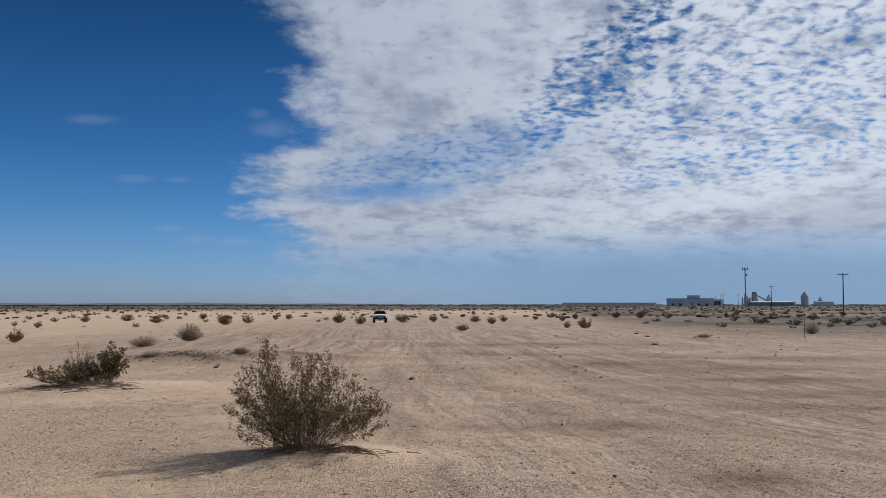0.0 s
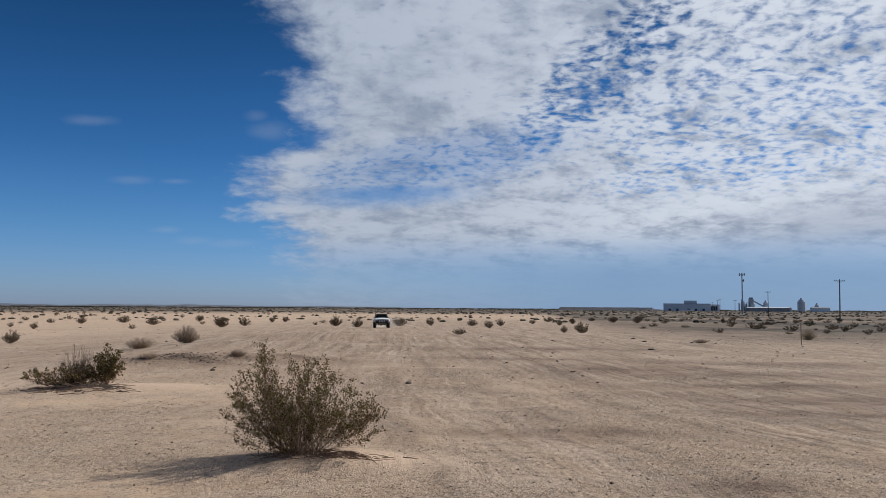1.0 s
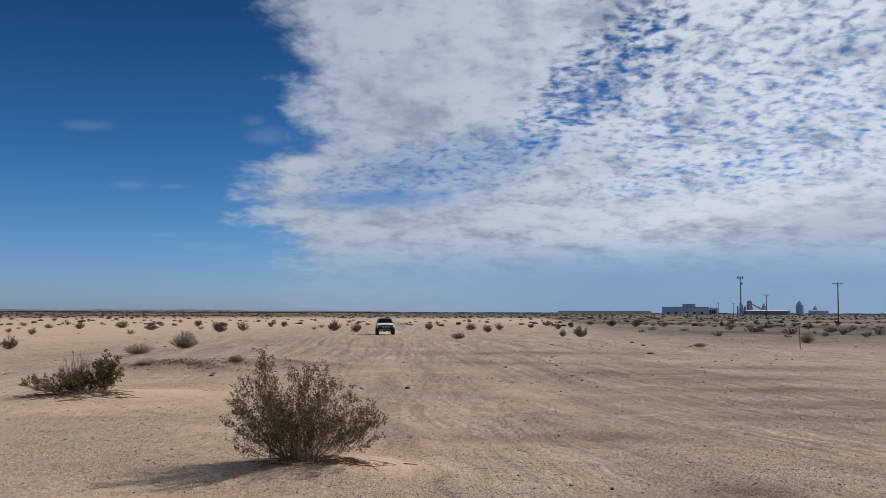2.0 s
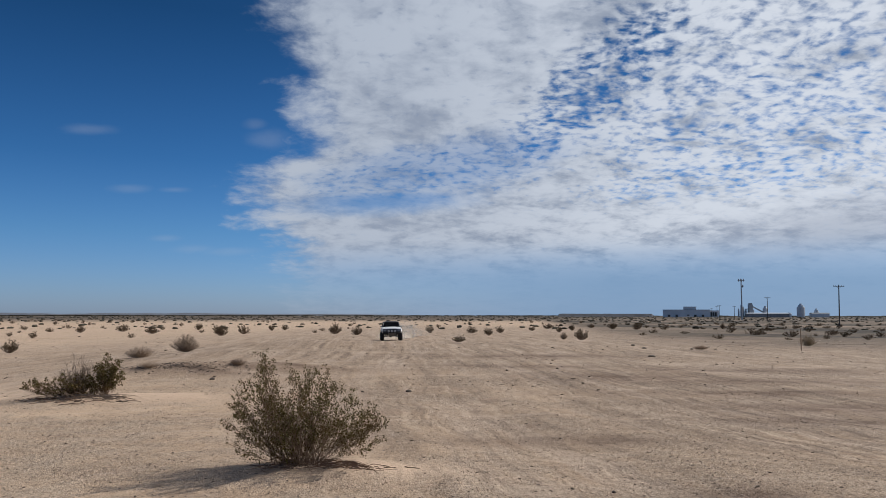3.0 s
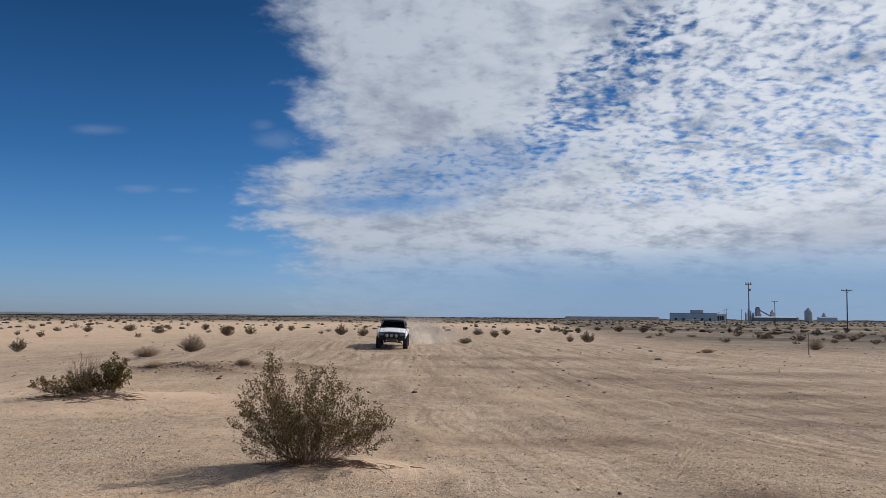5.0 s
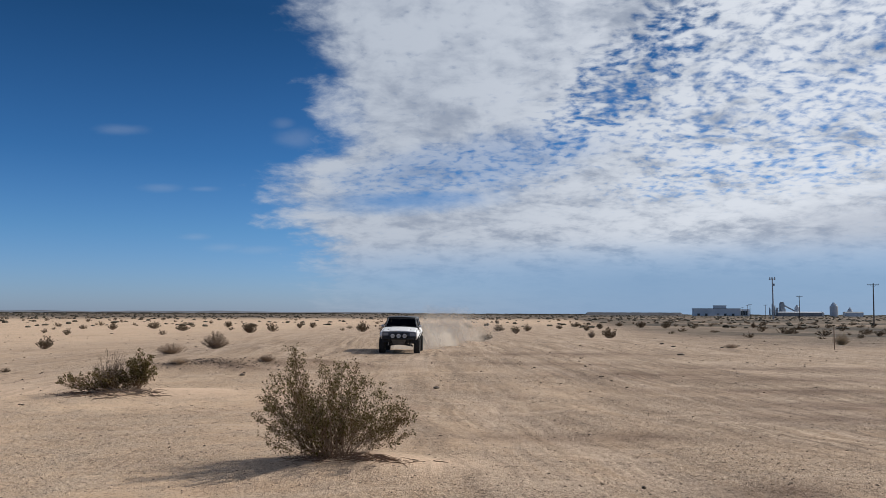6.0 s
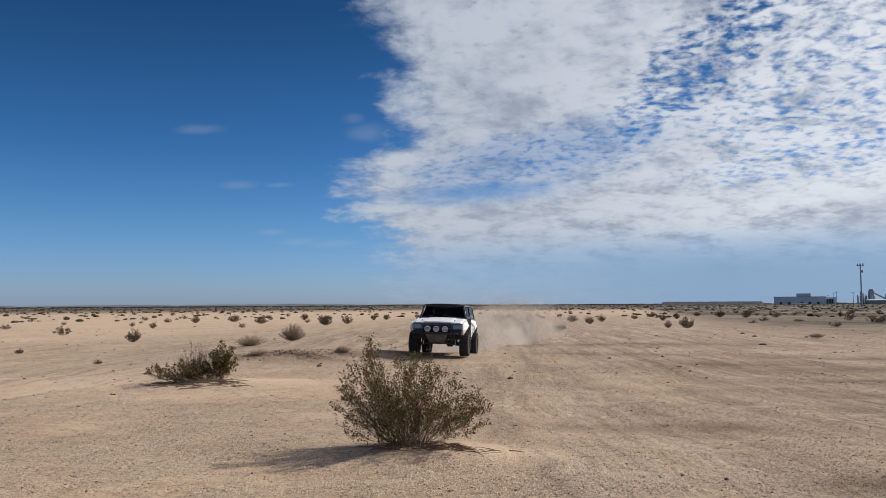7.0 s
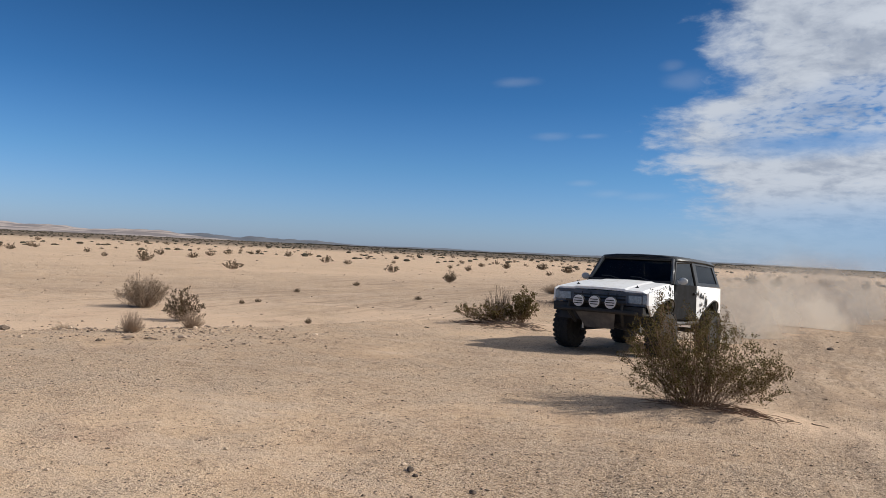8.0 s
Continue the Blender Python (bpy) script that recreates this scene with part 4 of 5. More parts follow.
for x, y, w, h in CREOSOTE_A + CREOSOTE_B:
    scatter_bush("creosote_bush", KINDS, x, y, w, h, "dark olive creosote bush standing on open sand", "creosote bushes on the plain", (2.5, 1.58))
for x, y, w, h in ((-18.0, 55.3, 2.0, 1.35), (13.8, 86.5, 1.0, 0.9), (-21.4, 17.8, 2.0, 1.2)):
    scatter_bush("dry_shrub", DRYK, x, y, w, h, "dry grey-brown leafless shrub on open sand", "dry shrubs", (2.1, 1.35))
for x, y, w, h in ((-17.5, 45.8, 2.2, 0.72), (-12.4, 10.1, 0.58, 0.46), (-12.5, 11.7, 0.64, 0.42), (-16.6, 11.6, 0.7, 0.26), (-16.0, 9.8, 0.25, 0.15), (19.1, 56.9, 1.4, 0.37), (-11.4, 19.8, 0.4, 0.18), (-9.9, 26.6, 0.9, 0.3), (-7.2, 28.0, 0.8, 0.28)):
    scatter_bush("tumbleweed", TUMBLE, x, y, w, h, "round brown dry tumbleweed resting on sand", "tumbleweeds", (1.05, 0.75))
scatter_bush("straw_bush", STRAW, 32.0, 67.6, 1.8, 1.1, "straw-yellow dry bush beside a thin stake", "straw bushes", (1.9, 1.15))
for x, y, w, h in ((-14.9, 18.5, 0.28, 0.22), (-19.7, 32.8, 0.5, 0.24), (-29.0, 40.5, 0.6, 0.35), (-22.0, 24.0, 0.35, 0.2), (-25.0, 30.0, 0.4, 0.25), (-20.5, 21.5, 0.3, 0.2)):
    scatter_bush("small_tuft", KINDS, x, y, w, h, "small green-brown desert tuft on sand", "small tufts", (2.5, 1.58))


def plain_bushes():
    """The many lesser bushes of the plain."""
    made = 0
    taken = [(x, y) for x, y, *_ in CREOSOTE_A + CREOSOTE_B]
    while made < 200:
        r = math.exp(rng.uniform(math.log(70), math.log(520)))
        a = radians(rng.uniform(-72, 34))
        x, y = r * math.sin(a), r * math.cos(a)
        if abs(x + 4 + 0.06 * max(0, y - 60)) < 6 + 0.02 * y or (x < -40 and r < 180 and rng.uniform() < 0.5) or (r < 110 and (rng.uniform() < 0.6 or x > -25)) or (0 < x < 0.35 * y and r < 190):
            continue
        if any((x - u) ** 2 + (y - v) ** 2 < 36 for u, v in taken):
            continue
        taken.append((x, y))
        w = rng.uniform(0.9, 2.6)
        k = FARK
        scatter_bush("desert_bush", k, x, y, w, w * rng.uniform(0.45, 0.68), "small dark desert bush scattered on the plain", "scattered desert bushes", (2.5, 1.58))
        made += 1


plain_bushes()


def belt_bushes():
    """The belt of denser scrub before the works."""
    g = np.random.default_rng(77)
    for _ in range(85):
        r, a = g.uniform(105, 330), radians(g.uniform(14, 36))
        x, y = r * math.sin(a), r * math.cos(a)
        w = g.uniform(1.2, 3.2)
        scatter_bush("desert_bush", FARK, x, y, w, w * g.uniform(0.3, 0.45), "dark low desert bush in a belt of scrub", "belt of desert bushes", (2.5, 1.58))


belt_bushes()

# ---------------------------------------------------------------- stones


PEB_V = np.array(((1, 0, 0), (-1, 0, 0), (0, 1, 0), (0, -1, 0), (0, 0, 1), (0, 0, -1), (0.6, 0.6, 0.5), (-0.6, 0.5, 0.5), (0.5, -0.6, 0.5), (-0.5, -0.6, 0.5)), float)
PEB_F = ((4, 6, 7), (4, 7, 9), (4, 9, 8), (4, 8, 6), (0, 2, 6), (2, 7, 6), (2, 1, 7), (1, 9, 7), (1, 3, 9), (3, 8, 9), (3, 0, 8), (0, 6, 8))


def strew(name, g, x, y, size, mat, label):
    """Pebbles at the given places, joined; each has its own shape and turn."""
    n = len(x)
    v = PEB_V[None] * size[:, None, None] * g.uniform(0.7, 1.2, (n, 10, 1)) * g.uniform(0.75, 1.25, (n, 1, 3))
    t = g.uniform(0, 2 * np.pi, n)[:, None]
    vx, vy = v[:, :, 0] * np.cos(t) - v[:, :, 1] * np.sin(t), v[:, :, 0] * np.sin(t) + v[:, :, 1] * np.cos(t)
    vz = v[:, :, 2] * 0.62 + size[:, None] * 0.25 + ground_z(x, y)[:, None]
    co = np.stack([vx + x[:, None], vy + y[:, None], vz], -1).reshape(-1, 3)
    faces = (np.arange(n)[:, None, None] * 10 + np.array(PEB_F)[None]).reshape(-1, 3)
    tagged(new(name, raw_mesh(name, co.tolist(), faces.tolist(), mat)), label, "gravel", kind="stuff")


def grit():
    """Loose gravel: fine grit near by, coarser stones far off, and a dark heap in the wash."""
    g = np.random.default_rng(6)
    n = 130000
    r = 2.6 + 24 * g.uniform(size=n) ** 1.5
    a = np.radians(g.uniform(-75, 40, n))
    x, y = r * np.sin(a), r * np.cos(a)
    dens = 0.15 + 0.9 * (0.5 + 0.5 * vnoise(x, y, 1.8, 71, 3)) - 0.5 * (bank(x, y) > 0.5)
    hummock = np.exp(-0.5 * (((x + 0.7) / 0.8) ** 2 + ((y - 8.7) / 0.5) ** 2)) + np.exp(-0.5 * (((x + 7.2) / 1.4) ** 2 + ((y - 19.2) / 0.7) ** 2))
    keep = np.nonzero(g.uniform(size=n) < dens - hummock)[0][:64000]
    x, y, r = x[keep], y[keep], r[keep]
    strew("gravel", g, x, y, 0.0047 * np.exp(g.normal(0, 0.45, len(x))) * (0.75 + r / 22), M["stone"], "loose brown and grey gravel strewn over sand")
    n = 4200
    r, a = np.exp(g.uniform(math.log(22), math.log(115), n)), np.radians(g.uniform(-62, 36, n))
    strew("scattered_stones", g, r * np.sin(a), r * np.cos(a), 0.012 * np.exp(g.normal(0, 0.5, n)) * (0.6 + r / 32), M["stone"], "scattered small stones on the open plain")
    n = 900
    x, y = -8.7 + g.normal(0, 1.0, n), g.normal(0, 0.30, n)
    y = 27.0 + 0.30 * (x + 8.7) + y
    strew("dark_gravel", g, x, y, 0.015 * np.exp(g.normal(0, 0.5, n)), M["clod"], "heap of dark broken gravel on a sandy bank")
    n = 1300
    x, y = -13.5 + g.normal(0, 2.0, n), 10.9 + g.normal(0, 1.1, n)
    strew("pale_gravel", g, x, y, 0.020 * np.exp(g.normal(0, 0.55, n)), M["stone"], "pale and brown stones strewn along the wash edge")



grit()


def rock_mesh(seed, mat):
    g = np.random.default_rng(seed)
    bm = B()
    bmesh.ops.create_icosphere(bm, subdivisions=2, radius=0.5)
    for v in bm.verts:
        k = 1 + 0.35 * noise.noise(v.co * 2.2 + Vector((seed, 0, 0))) + 0.12 * noise.noise(v.co * 6)
        v.co = Vector((v.co.x * k, v.co.y * k, max(-0.25, v.co.z) * k))
    return mesh_of(bm, "rock", mat)


def rocks():
    g = np.random.default_rng(15)
    shapes = [rock_mesh(i, M["clod"]) for i in range(4)] + [rock_mesh(9 + i, M["stone"]) for i in range(3)]
    spots = [(-0.85, 21.4, 0.19, 0.09), (12.6, 46.3, 0.5, 0.15), (-7.4, 25.5, 0.18, 0.09), (1.7, 7.8, 0.05, 0.035), (16.5, 66.5, 0.4, 0.15), (15.2, 57.9, 0.35, 0.14),
             (18.4, 56.9, 0.33, 0.12), (-2.7, 4.7, 0.065, 0.045), (-2.1, 4.5, 0.05, 0.035), (-2.6, 4.6, 0.045, 0.03)]
    for x, y, w, h in spots:
        ob = new("rock", shapes[int(g.integers(4))])
        ob.matrix_basis = pose(x, y, zg(x, y) + h * 0.2, 0, 0, float(g.uniform(0, 360)))
        ob.scale = (w, w * 0.8, h)
        tagged(ob, "dark earthy clod lying on the track", "rock", "dark clods")
    for _ in range(330):
        z = g.uniform()
        if z < 0.35:
            x, y = -8.6 + g.normal(0, 1.9), 27.2 + g.normal(0, 0.7)
        elif z < 0.7:
            x, y = -13.8 + g.normal(0, 2.0), 11.8 + g.normal(0, 1.6)
        elif z < 0.8:
            r, a = g.uniform(22, 70), radians(g.uniform(4, 26))
            x, y = r * math.sin(a), r * math.cos(a)
        else:
            r, a = g.uniform(9, 40), radians(g.uniform(-60, 25))
            x, y = r * math.sin(a), r * math.cos(a)
        r = math.hypot(x, y)
        w = g.uniform(0.022, 0.06) * (0.4 + r / 22)
        if abs(x + 4) < 1.4 and y > 12:
            continue
        ob = new("rock", shapes[int(g.integers(7))])
        ob.matrix_basis = pose(x, y, zg(x, y) + w * 0.12, 0, 0, float(g.uniform(0, 360)))
        ob.scale = (w, w * g.uniform(0.6, 1.0), w * g.uniform(0.4, 0.7))
        tagged(ob, "small weathered stone lying on sand", "rock", "loose stones")


rocks()

# ---------------------------------------------------------------- the off-road truck (y forward, x to its right, z up)
AXLE_F, AXLE_R, HALF_TRACK, TYRE_R = 1.33, -1.33, 0.97, 0.445
BELT = 1.42


def arch(cy, cz, r, a0, a1, n=10):
    return [(cy + r * math.cos(radians(a0 + (a1 - a0) * i / n)), cz + r * math.sin(radians(a0 + (a1 - a0) * i / n))) for i in range(n + 1)]


def side_panel(bm, outline, s, bulge, thick=0.04):
    """A body side pressed out of sheet: outline in (y, z), s = side, bulge(y, z) = distance from the middle."""
    outer = [bm.verts.new((s * bulge(y, z), y, z)) for y, z in outline]
    inner = [bm.verts.new((s * (bulge(y, z) - thick), y, z)) for y, z in outline]
    n = len(outer)
    for i, j, k in tessellate_polygon([[Vector((y, z, 0)) for y, z in outline]]):
        bm.faces.new((outer[i], outer[j], outer[k]))
        bm.faces.new((inner[k], inner[j], inner[i]))
    for i in range(n):
        bm.faces.new((outer[i], inner[i], inner[(i + 1) % n], outer[(i + 1) % n]))
    bmesh.ops.recalc_face_normals(bm, faces=bm.faces)
    return bm


def body_side(y, z):
    """Half width of the body: flared round the wheels, tucked in at the sill."""
    w = 0.955
    for cy, amt in ((AXLE_F, 0.19), (AXLE_R, 0.16)):
        w += amt * math.exp(-0.5 * ((y - cy) / 0.42) ** 2) * math.exp(-0.5 * ((z - 1.05) / 0.18) ** 2)
    return w - 0.05 * max(0.0, (0.95 - z)) - 0.03 * max(0.0, (z - 1.3) / 0.15) ** 2


def make_wheel(name, truck, x, y):
    hub = new(name)
    hub.parent = truck
    hub.matrix_basis = pose(x, y, TYRE_R)
    s = 1 if x > 0 else -1
    R, W = TYRE_R, 0.165
    bm = lathe(B(), [(-W * 0.8, 0.20), (-W, 0.25), (-W * 1.04, 0.33), (-W * 0.98, 0.40), (-W * 0.8, R - 0.012), (-W * 0.3, R), (W * 0.3, R), (W * 0.8, R - 0.012), (W * 0.98, 0.40), (W * 1.04, 0.33), (W, 0.25), (W * 0.8, 0.20)], 40)
    for i in range(26):  # tread lugs
        for side in (-1, 1):
            a = 2 * math.pi * (i + 0.5 * (side > 0)) / 26
            ca, sa = math.cos(a), math.sin(a)
            x0, x1 = side * W * 0.25, side * W * 1.0
            pts = []
            for rr in (R - 0.012, R + 0.014):
                for xx, da in ((x0, -0.055), (x1, -0.085), (x1, 0.06), (x0, 0.05)):
                    q = rr - (0.016 if xx == x1 else 0)
                    pts.append(bm.verts.new((xx, q * math.cos(a + da), q * math.sin(a + da))))
            for f in ((0, 1, 2, 3), (7, 6, 5, 4), (0, 4, 5, 1), (1, 5, 6, 2), (2, 6, 7, 3), (3, 7, 4, 0)):
                bm.faces.new([pts[k] for k in f])
    part("tyre", bm, M["tyre"], hub, "black mud-terrain tyre")
    bm = lathe(B(), [(-0.12, 0.05), (-0.12, 0.205), (0.10 * s, 0.212), (0.135 * s, 0.222), (0.135 * s, 0.205), (0.10 * s, 0.195), (0.05 * s, 0.17), (0.045 * s, 0.05)] if s > 0 else
               [(0.12, 0.05), (0.12, 0.205), (-0.10, 0.212), (-0.135, 0.222), (-0.135, 0.205), (-0.10, 0.195), (-0.05, 0.17), (-0.045, 0.05)], 32)
    for i in range(8):
        a = 2 * math.pi * i / 8
        ca, sa = math.cos(a), math.sin(a)
        pts = []
        for xx in (0.05 * s, 0.095 * s):
            for rr, wd in ((0.06, 0.035), (0.20, 0.024)):
                for e in (-1, 1):
                    pts.append((xx, rr * ca - e * wd * sa, rr * sa + e * wd * ca))
        v = [bm.verts.new(p) for p in pts]
        for f in ((0, 1, 3, 2), (4, 6, 7, 5), (0, 2, 6, 4), (1, 5, 7, 3), (0, 4, 5, 1), (2, 3, 7, 6)):
            bm.faces.new([v[k] for k in f])
    lathe(bm, [(0.03 * s, 0.07), (0.12 * s, 0.06), (0.13 * s, 0.045)], 16)
    bmesh.ops.recalc_face_normals(bm, faces=bm.faces)
    part("rim", bm, M["alloy"], hub, "polished alloy rim")
    return hub


def make_truck():
    t = new("off_road_truck")
    tagged(t, "white and black lifted two-door off-road truck with three round lamps", "truck")
    z_arch, r_arch = 0.60, 0.53
    # tub and floor, dark inside
    bm = B()
    box(bm, -0.70, 0.70, -2.05, 1.95, 0.62, 0.80)
    box(bm, -0.90, 0.90, -0.75, 0.72, 0.70, 0.78)
    box(bm, -0.88, 0.88, 0.66, 0.74, 0.78, 1.40)
    box(bm, -0.55, 0.55, 0.74, 1.98, 0.80, 1.16)
    part("floor_pan", bm, M["trim"], t, "black underbody and bulkhead")
    # front wings
    for s, nm in ((-1, "front_wing"), (1, "front_wing")):
        o = [(2.06, 0.98), (2.06, 1.20), (1.9, 1.245), (1.2, 1.345), (0.76, 1.40), (0.76, 0.70)]
        o += [p for p in arch(AXLE_F, z_arch, r_arch, 172, 20)]
        part(nm, side_panel(B(), o, s, body_side), M["white"], t, "white glass-fibre wing with dark scuffs")
        # rear quarter
        o = [(-0.60, 0.76), (-0.60, BELT), (-2.14, BELT - 0.02), (-2.16, 0.86)] + [(y, z) for y, z in arch(AXLE_R, z_arch, r_arch, 155, 12)]
        part("rear_quarter", side_panel(B(), o, s, body_side), M["white"], t, "white rear quarter panel with dark scuffs")
        # door
        o = [(0.745, 0.73), (0.745, BELT), (-0.585, BELT), (-0.585, 0.76), (-0.50, 0.73)]
        d = part("door", side_panel(B(), o, s, lambda y, z: body_side(y, z) + 0.003), M["black_paint"], t, "black unpainted door")
        part("handle", boxed(s * 0.955 if s > 0 else -0.99, 0.99 if s > 0 else -0.955, -0.50, -0.36, 1.24, 1.275, bevel=0.008), M["trim"], d)
        f = [(0.70, BELT + 0.0), (0.40, 1.86), (-0.50, 1.90), (-0.56, BELT)]
        frame_bm = B()
        xs = lambda z: s * (0.93 - 0.22 * (z - BELT))
        for (y0, z0), (y1, z1) in zip(f, f[1:]):
            tube(frame_bm, [(xs(z0), y0, z0), (xs(z1), y1, z1)], 0.022, 6)
        part("window_frame", frame_bm, M["trim"], d)
        bm = B()
        plate(bm, [(xs(z) - s * 0.012, y, z) for y, z in f], (s * 0.006, 0, 0))
        part("door_window", bm, M["glass"], d, "dark tinted glass")
        bm = B()
        box(bm, s * 0.97 - 0.02, s * 0.97 + 0.02, 0.52, 0.60, 1.44, 1.50, 0.006)
        bmesh.ops.create_icosphere(bm, subdivisions=3, radius=1.0, matrix=Matrix.Translation((s * 1.07, 0.57, 1.49)) @ Matrix.Diagonal((0.095, 0.05, 0.07, 1)))
        part("mirror", bm, M["mirror"], d, "grey door mirror")
        # graffiti-like dark scuffs, as shallow patches of bare primer
        g = random.Random(5 + s)
        bm = B()
        for _ in range(26):
            y, z = g.gauss(-0.86, 0.10), g.uniform(0.84, 1.26)
            r = g.uniform(0.012, 0.045)
            c = [(s * (body_side(y, z) + 0.002), y + r * g.uniform(0.5, 1.3) * math.cos(k * 1.047), z + r * g.uniform(0.6, 2.0) * math.sin(k * 1.047)) for k in range(6)]
            plate(bm, c, (s * 0.002, 0, 0))
        for _ in range(22):
            y, z = g.gauss(1.0, 0.16), g.uniform(1.12, 1.36)
            if (y - AXLE_F) ** 2 + (z - z_arch) ** 2 < (r_arch + 0.06) ** 2:
                continue
            r = g.uniform(0.010, 0.035)
            c = [(s * (body_side(y, z) + 0.002), y + r * g.uniform(0.5, 1.3) * math.cos(k * 1.047), z + r * g.uniform(0.6, 1.8) * math.sin(k * 1.047)) for k in range(6)]
            plate(bm, c, (s * 0.002, 0, 0))
        tagged(part("scuff_patches", bm, M["trim"], t, "dark scuffs and worn stickers"), kind="stuff")
        # rolled lips round the wheel openings
        for cy, a0, a1 in ((AXLE_F, 172, 22), (AXLE_R, 154, 14)):
            lip = [(s * (body_side(y, z) - 0.006), y, z) for y, z in arch(cy, z_arch, r_arch - 0.006, a0, a1, 16)]
            part("arch_lip", tube(B(), lip, 0.016, 8), M["trim"], t, "black rolled lip", True)
        # inner arches
        for cy in (AXLE_F, AXLE_R):
            bm = B()
            pts = arch(cy, z_arch, r_arch + 0.02, 178, 2, 12)
            a = [bm.verts.new((s * 0.94, y, z)) for y, z in pts]
            b = [bm.verts.new((s * 0.50, y, z)) for y, z in pts]
            for i in range(len(a) - 1):
                bm.faces.new((a[i], a[i + 1], b[i + 1], b[i]))
            bm.faces.new(b)
            part("wheel_well", bm, M["trim"], t)
        part("rock_slider", tube(B(), [(s * 0.93, 0.70, 0.66), (s * 0.95, 0.4, 0.64), (s * 0.95, -0.45, 0.64), (s * 0.93, -0.75, 0.66)], 0.04, 8), M["steel"], t)
        # hardtop side with its window
        o = [(-0.58, BELT), (-0.52, 1.93), (-1.86, 1.93), (-2.12, BELT)]
        win = [(-0.74, BELT + 0.07), (-0.70, 1.86), (-1.76, 1.85), (-1.96, BELT + 0.07)]
        bm = B()
        xo = lambda z: s * (0.935 - 0.20 * (z - BELT))
        po = [bm.verts.new((xo(z), y, z)) for y, z in o]
        pw = [bm.verts.new((xo(z), y, z)) for y, z in win]
        qo = [bm.verts.new((xo(z) - s * 0.04, y, z)) for y, z in o]
        qw = [bm.verts.new((xo(z) - s * 0.04, y, z)) for y, z in win]
        for i in range(4):
            j = (i + 1) % 4
            for face in ((po[i], po[j], pw[j], pw[i]), (qo[i], qw[i], qw[j], qo[j]), (po[i], qo[i], qo[j], po[j]), (pw[i], pw[j], qw[j], qw[i])):
                bm.faces.new(face)
        bmesh.ops.recalc_face_normals(bm, faces=bm.faces)
        h = part("hardtop_side", bm, M["black_top"], t)
        part("quarter_window", plate(B(), [(xo(z) - s * 0.02, y, z) for y, z in win], (s * 0.006, 0, 0)), M["glass"], h, "dark tinted glass")
    # bonnet with a raised centre and two pins
    bm = B()
    rows = [(2.07, 1.235), (1.95, 1.265), (1.4, 1.345), (0.95, 1.40), (0.70, 1.425)]
    cols = [(-0.93, -0.035), (-0.86, 0.0), (-0.55, 0.012), (-0.50, 0.03), (0.0, 0.04), (0.50, 0.03), (0.55, 0.012), (0.86, 0.0), (0.93, -0.035)]
    grid = [[bm.verts.new((x, y - 0.03 * (abs(x) > 0.9), z + dz)) for x, dz in cols] for y, z in rows]
    under = [[bm.verts.new((x, y - 0.03 * (abs(x) > 0.9), z + dz - 0.045)) for x, dz in cols] for y, z in rows]
    for g2, flip in ((grid, False), (under, True)):
        for i in range(len(rows) - 1):
            for j in range(len(cols) - 1):
                q = [g2[i][j], g2[i][j + 1], g2[i + 1][j + 1], g2[i + 1][j]]
                bm.faces.new(q[::-1] if flip else q)
    for j in range(len(cols) - 1):
        bm.faces.new((grid[0][j], under[0][j], under[0][j + 1], grid[0][j + 1]))
        bm.faces.new((grid[-1][j], grid[-1][j + 1], under[-1][j + 1], under[-1][j]))
    for i in range(len(rows) - 1):
        bm.faces.new((grid[i][0], grid[i + 1][0], under[i + 1][0], under[i][0]))
        bm.faces.new((grid[i][-1], under[i][-1], under[i + 1][-1], grid[i + 1][-1]))
    bmesh.ops.recalc_face_normals(bm, faces=bm.faces)
    hood = part("bonnet", bm, M["white"], t, "white bonnet")
    for x in (-0.62, 0.62):
        part("bonnet_pin", lathe(B(), [(1.29, 0.035), (1.315, 0.035), (1.32, 0.015), (1.345, 0.012)], 12, "z", (x, 1.75, 0)), M["trim"], hood)
    # front: grille panel, headlamps, bars
    front = part("grille_panel", boxed(-0.94, 0.94, 1.98, 2.06, 0.95, 1.20, bevel=0.015), M["grille"], t, "grey grille surround")
    for z in (1.00, 1.06, 1.12):
        part("grille_bar", boxed(-0.54, 0.54, 2.055, 2.075, z - 0.014, z + 0.014, bevel=0.004), M["trim"], front)
    for x in (-0.36, -0.18, 0.18, 0.36):
        part("grille_upright", boxed(x - 0.008, x + 0.008, 2.055, 2.072, 0.97, 1.17), M["trim"], front)
    for s in (-1, 1):
        a, b = sorted((s * 0.60, s * 0.86))
        part("headlamp", boxed(a, b, 2.05, 2.085, 1.00, 1.15, bevel=0.012), M["lens"], front, "square clear headlamp")
        a, b = sorted((s * 0.87, s * 0.955))
        part("indicator", boxed(a, b, 1.97, 2.07, 1.00, 1.17, bevel=0.012), M["lens"], front, "corner indicator lens")
    part("bonnet_lip", boxed(-0.90, 0.90, 2.045, 2.075, 1.175, 1.21, bevel=0.008), M["grille"], front)
    # tube bumper, lamp bar and lamps
    bm = B()
    tube(bm, [(-0.92, 1.90, 0.80), (-0.78, 2.20, 0.82), (-0.4, 2.28, 0.83), (0.4, 2.28, 0.83), (0.78, 2.20, 0.82), (0.92, 1.90, 0.80)], 0.042, 10)
    tube(bm, [(-0.62, 2.22, 0.99), (0.62, 2.22, 0.99)], 0.026, 8)
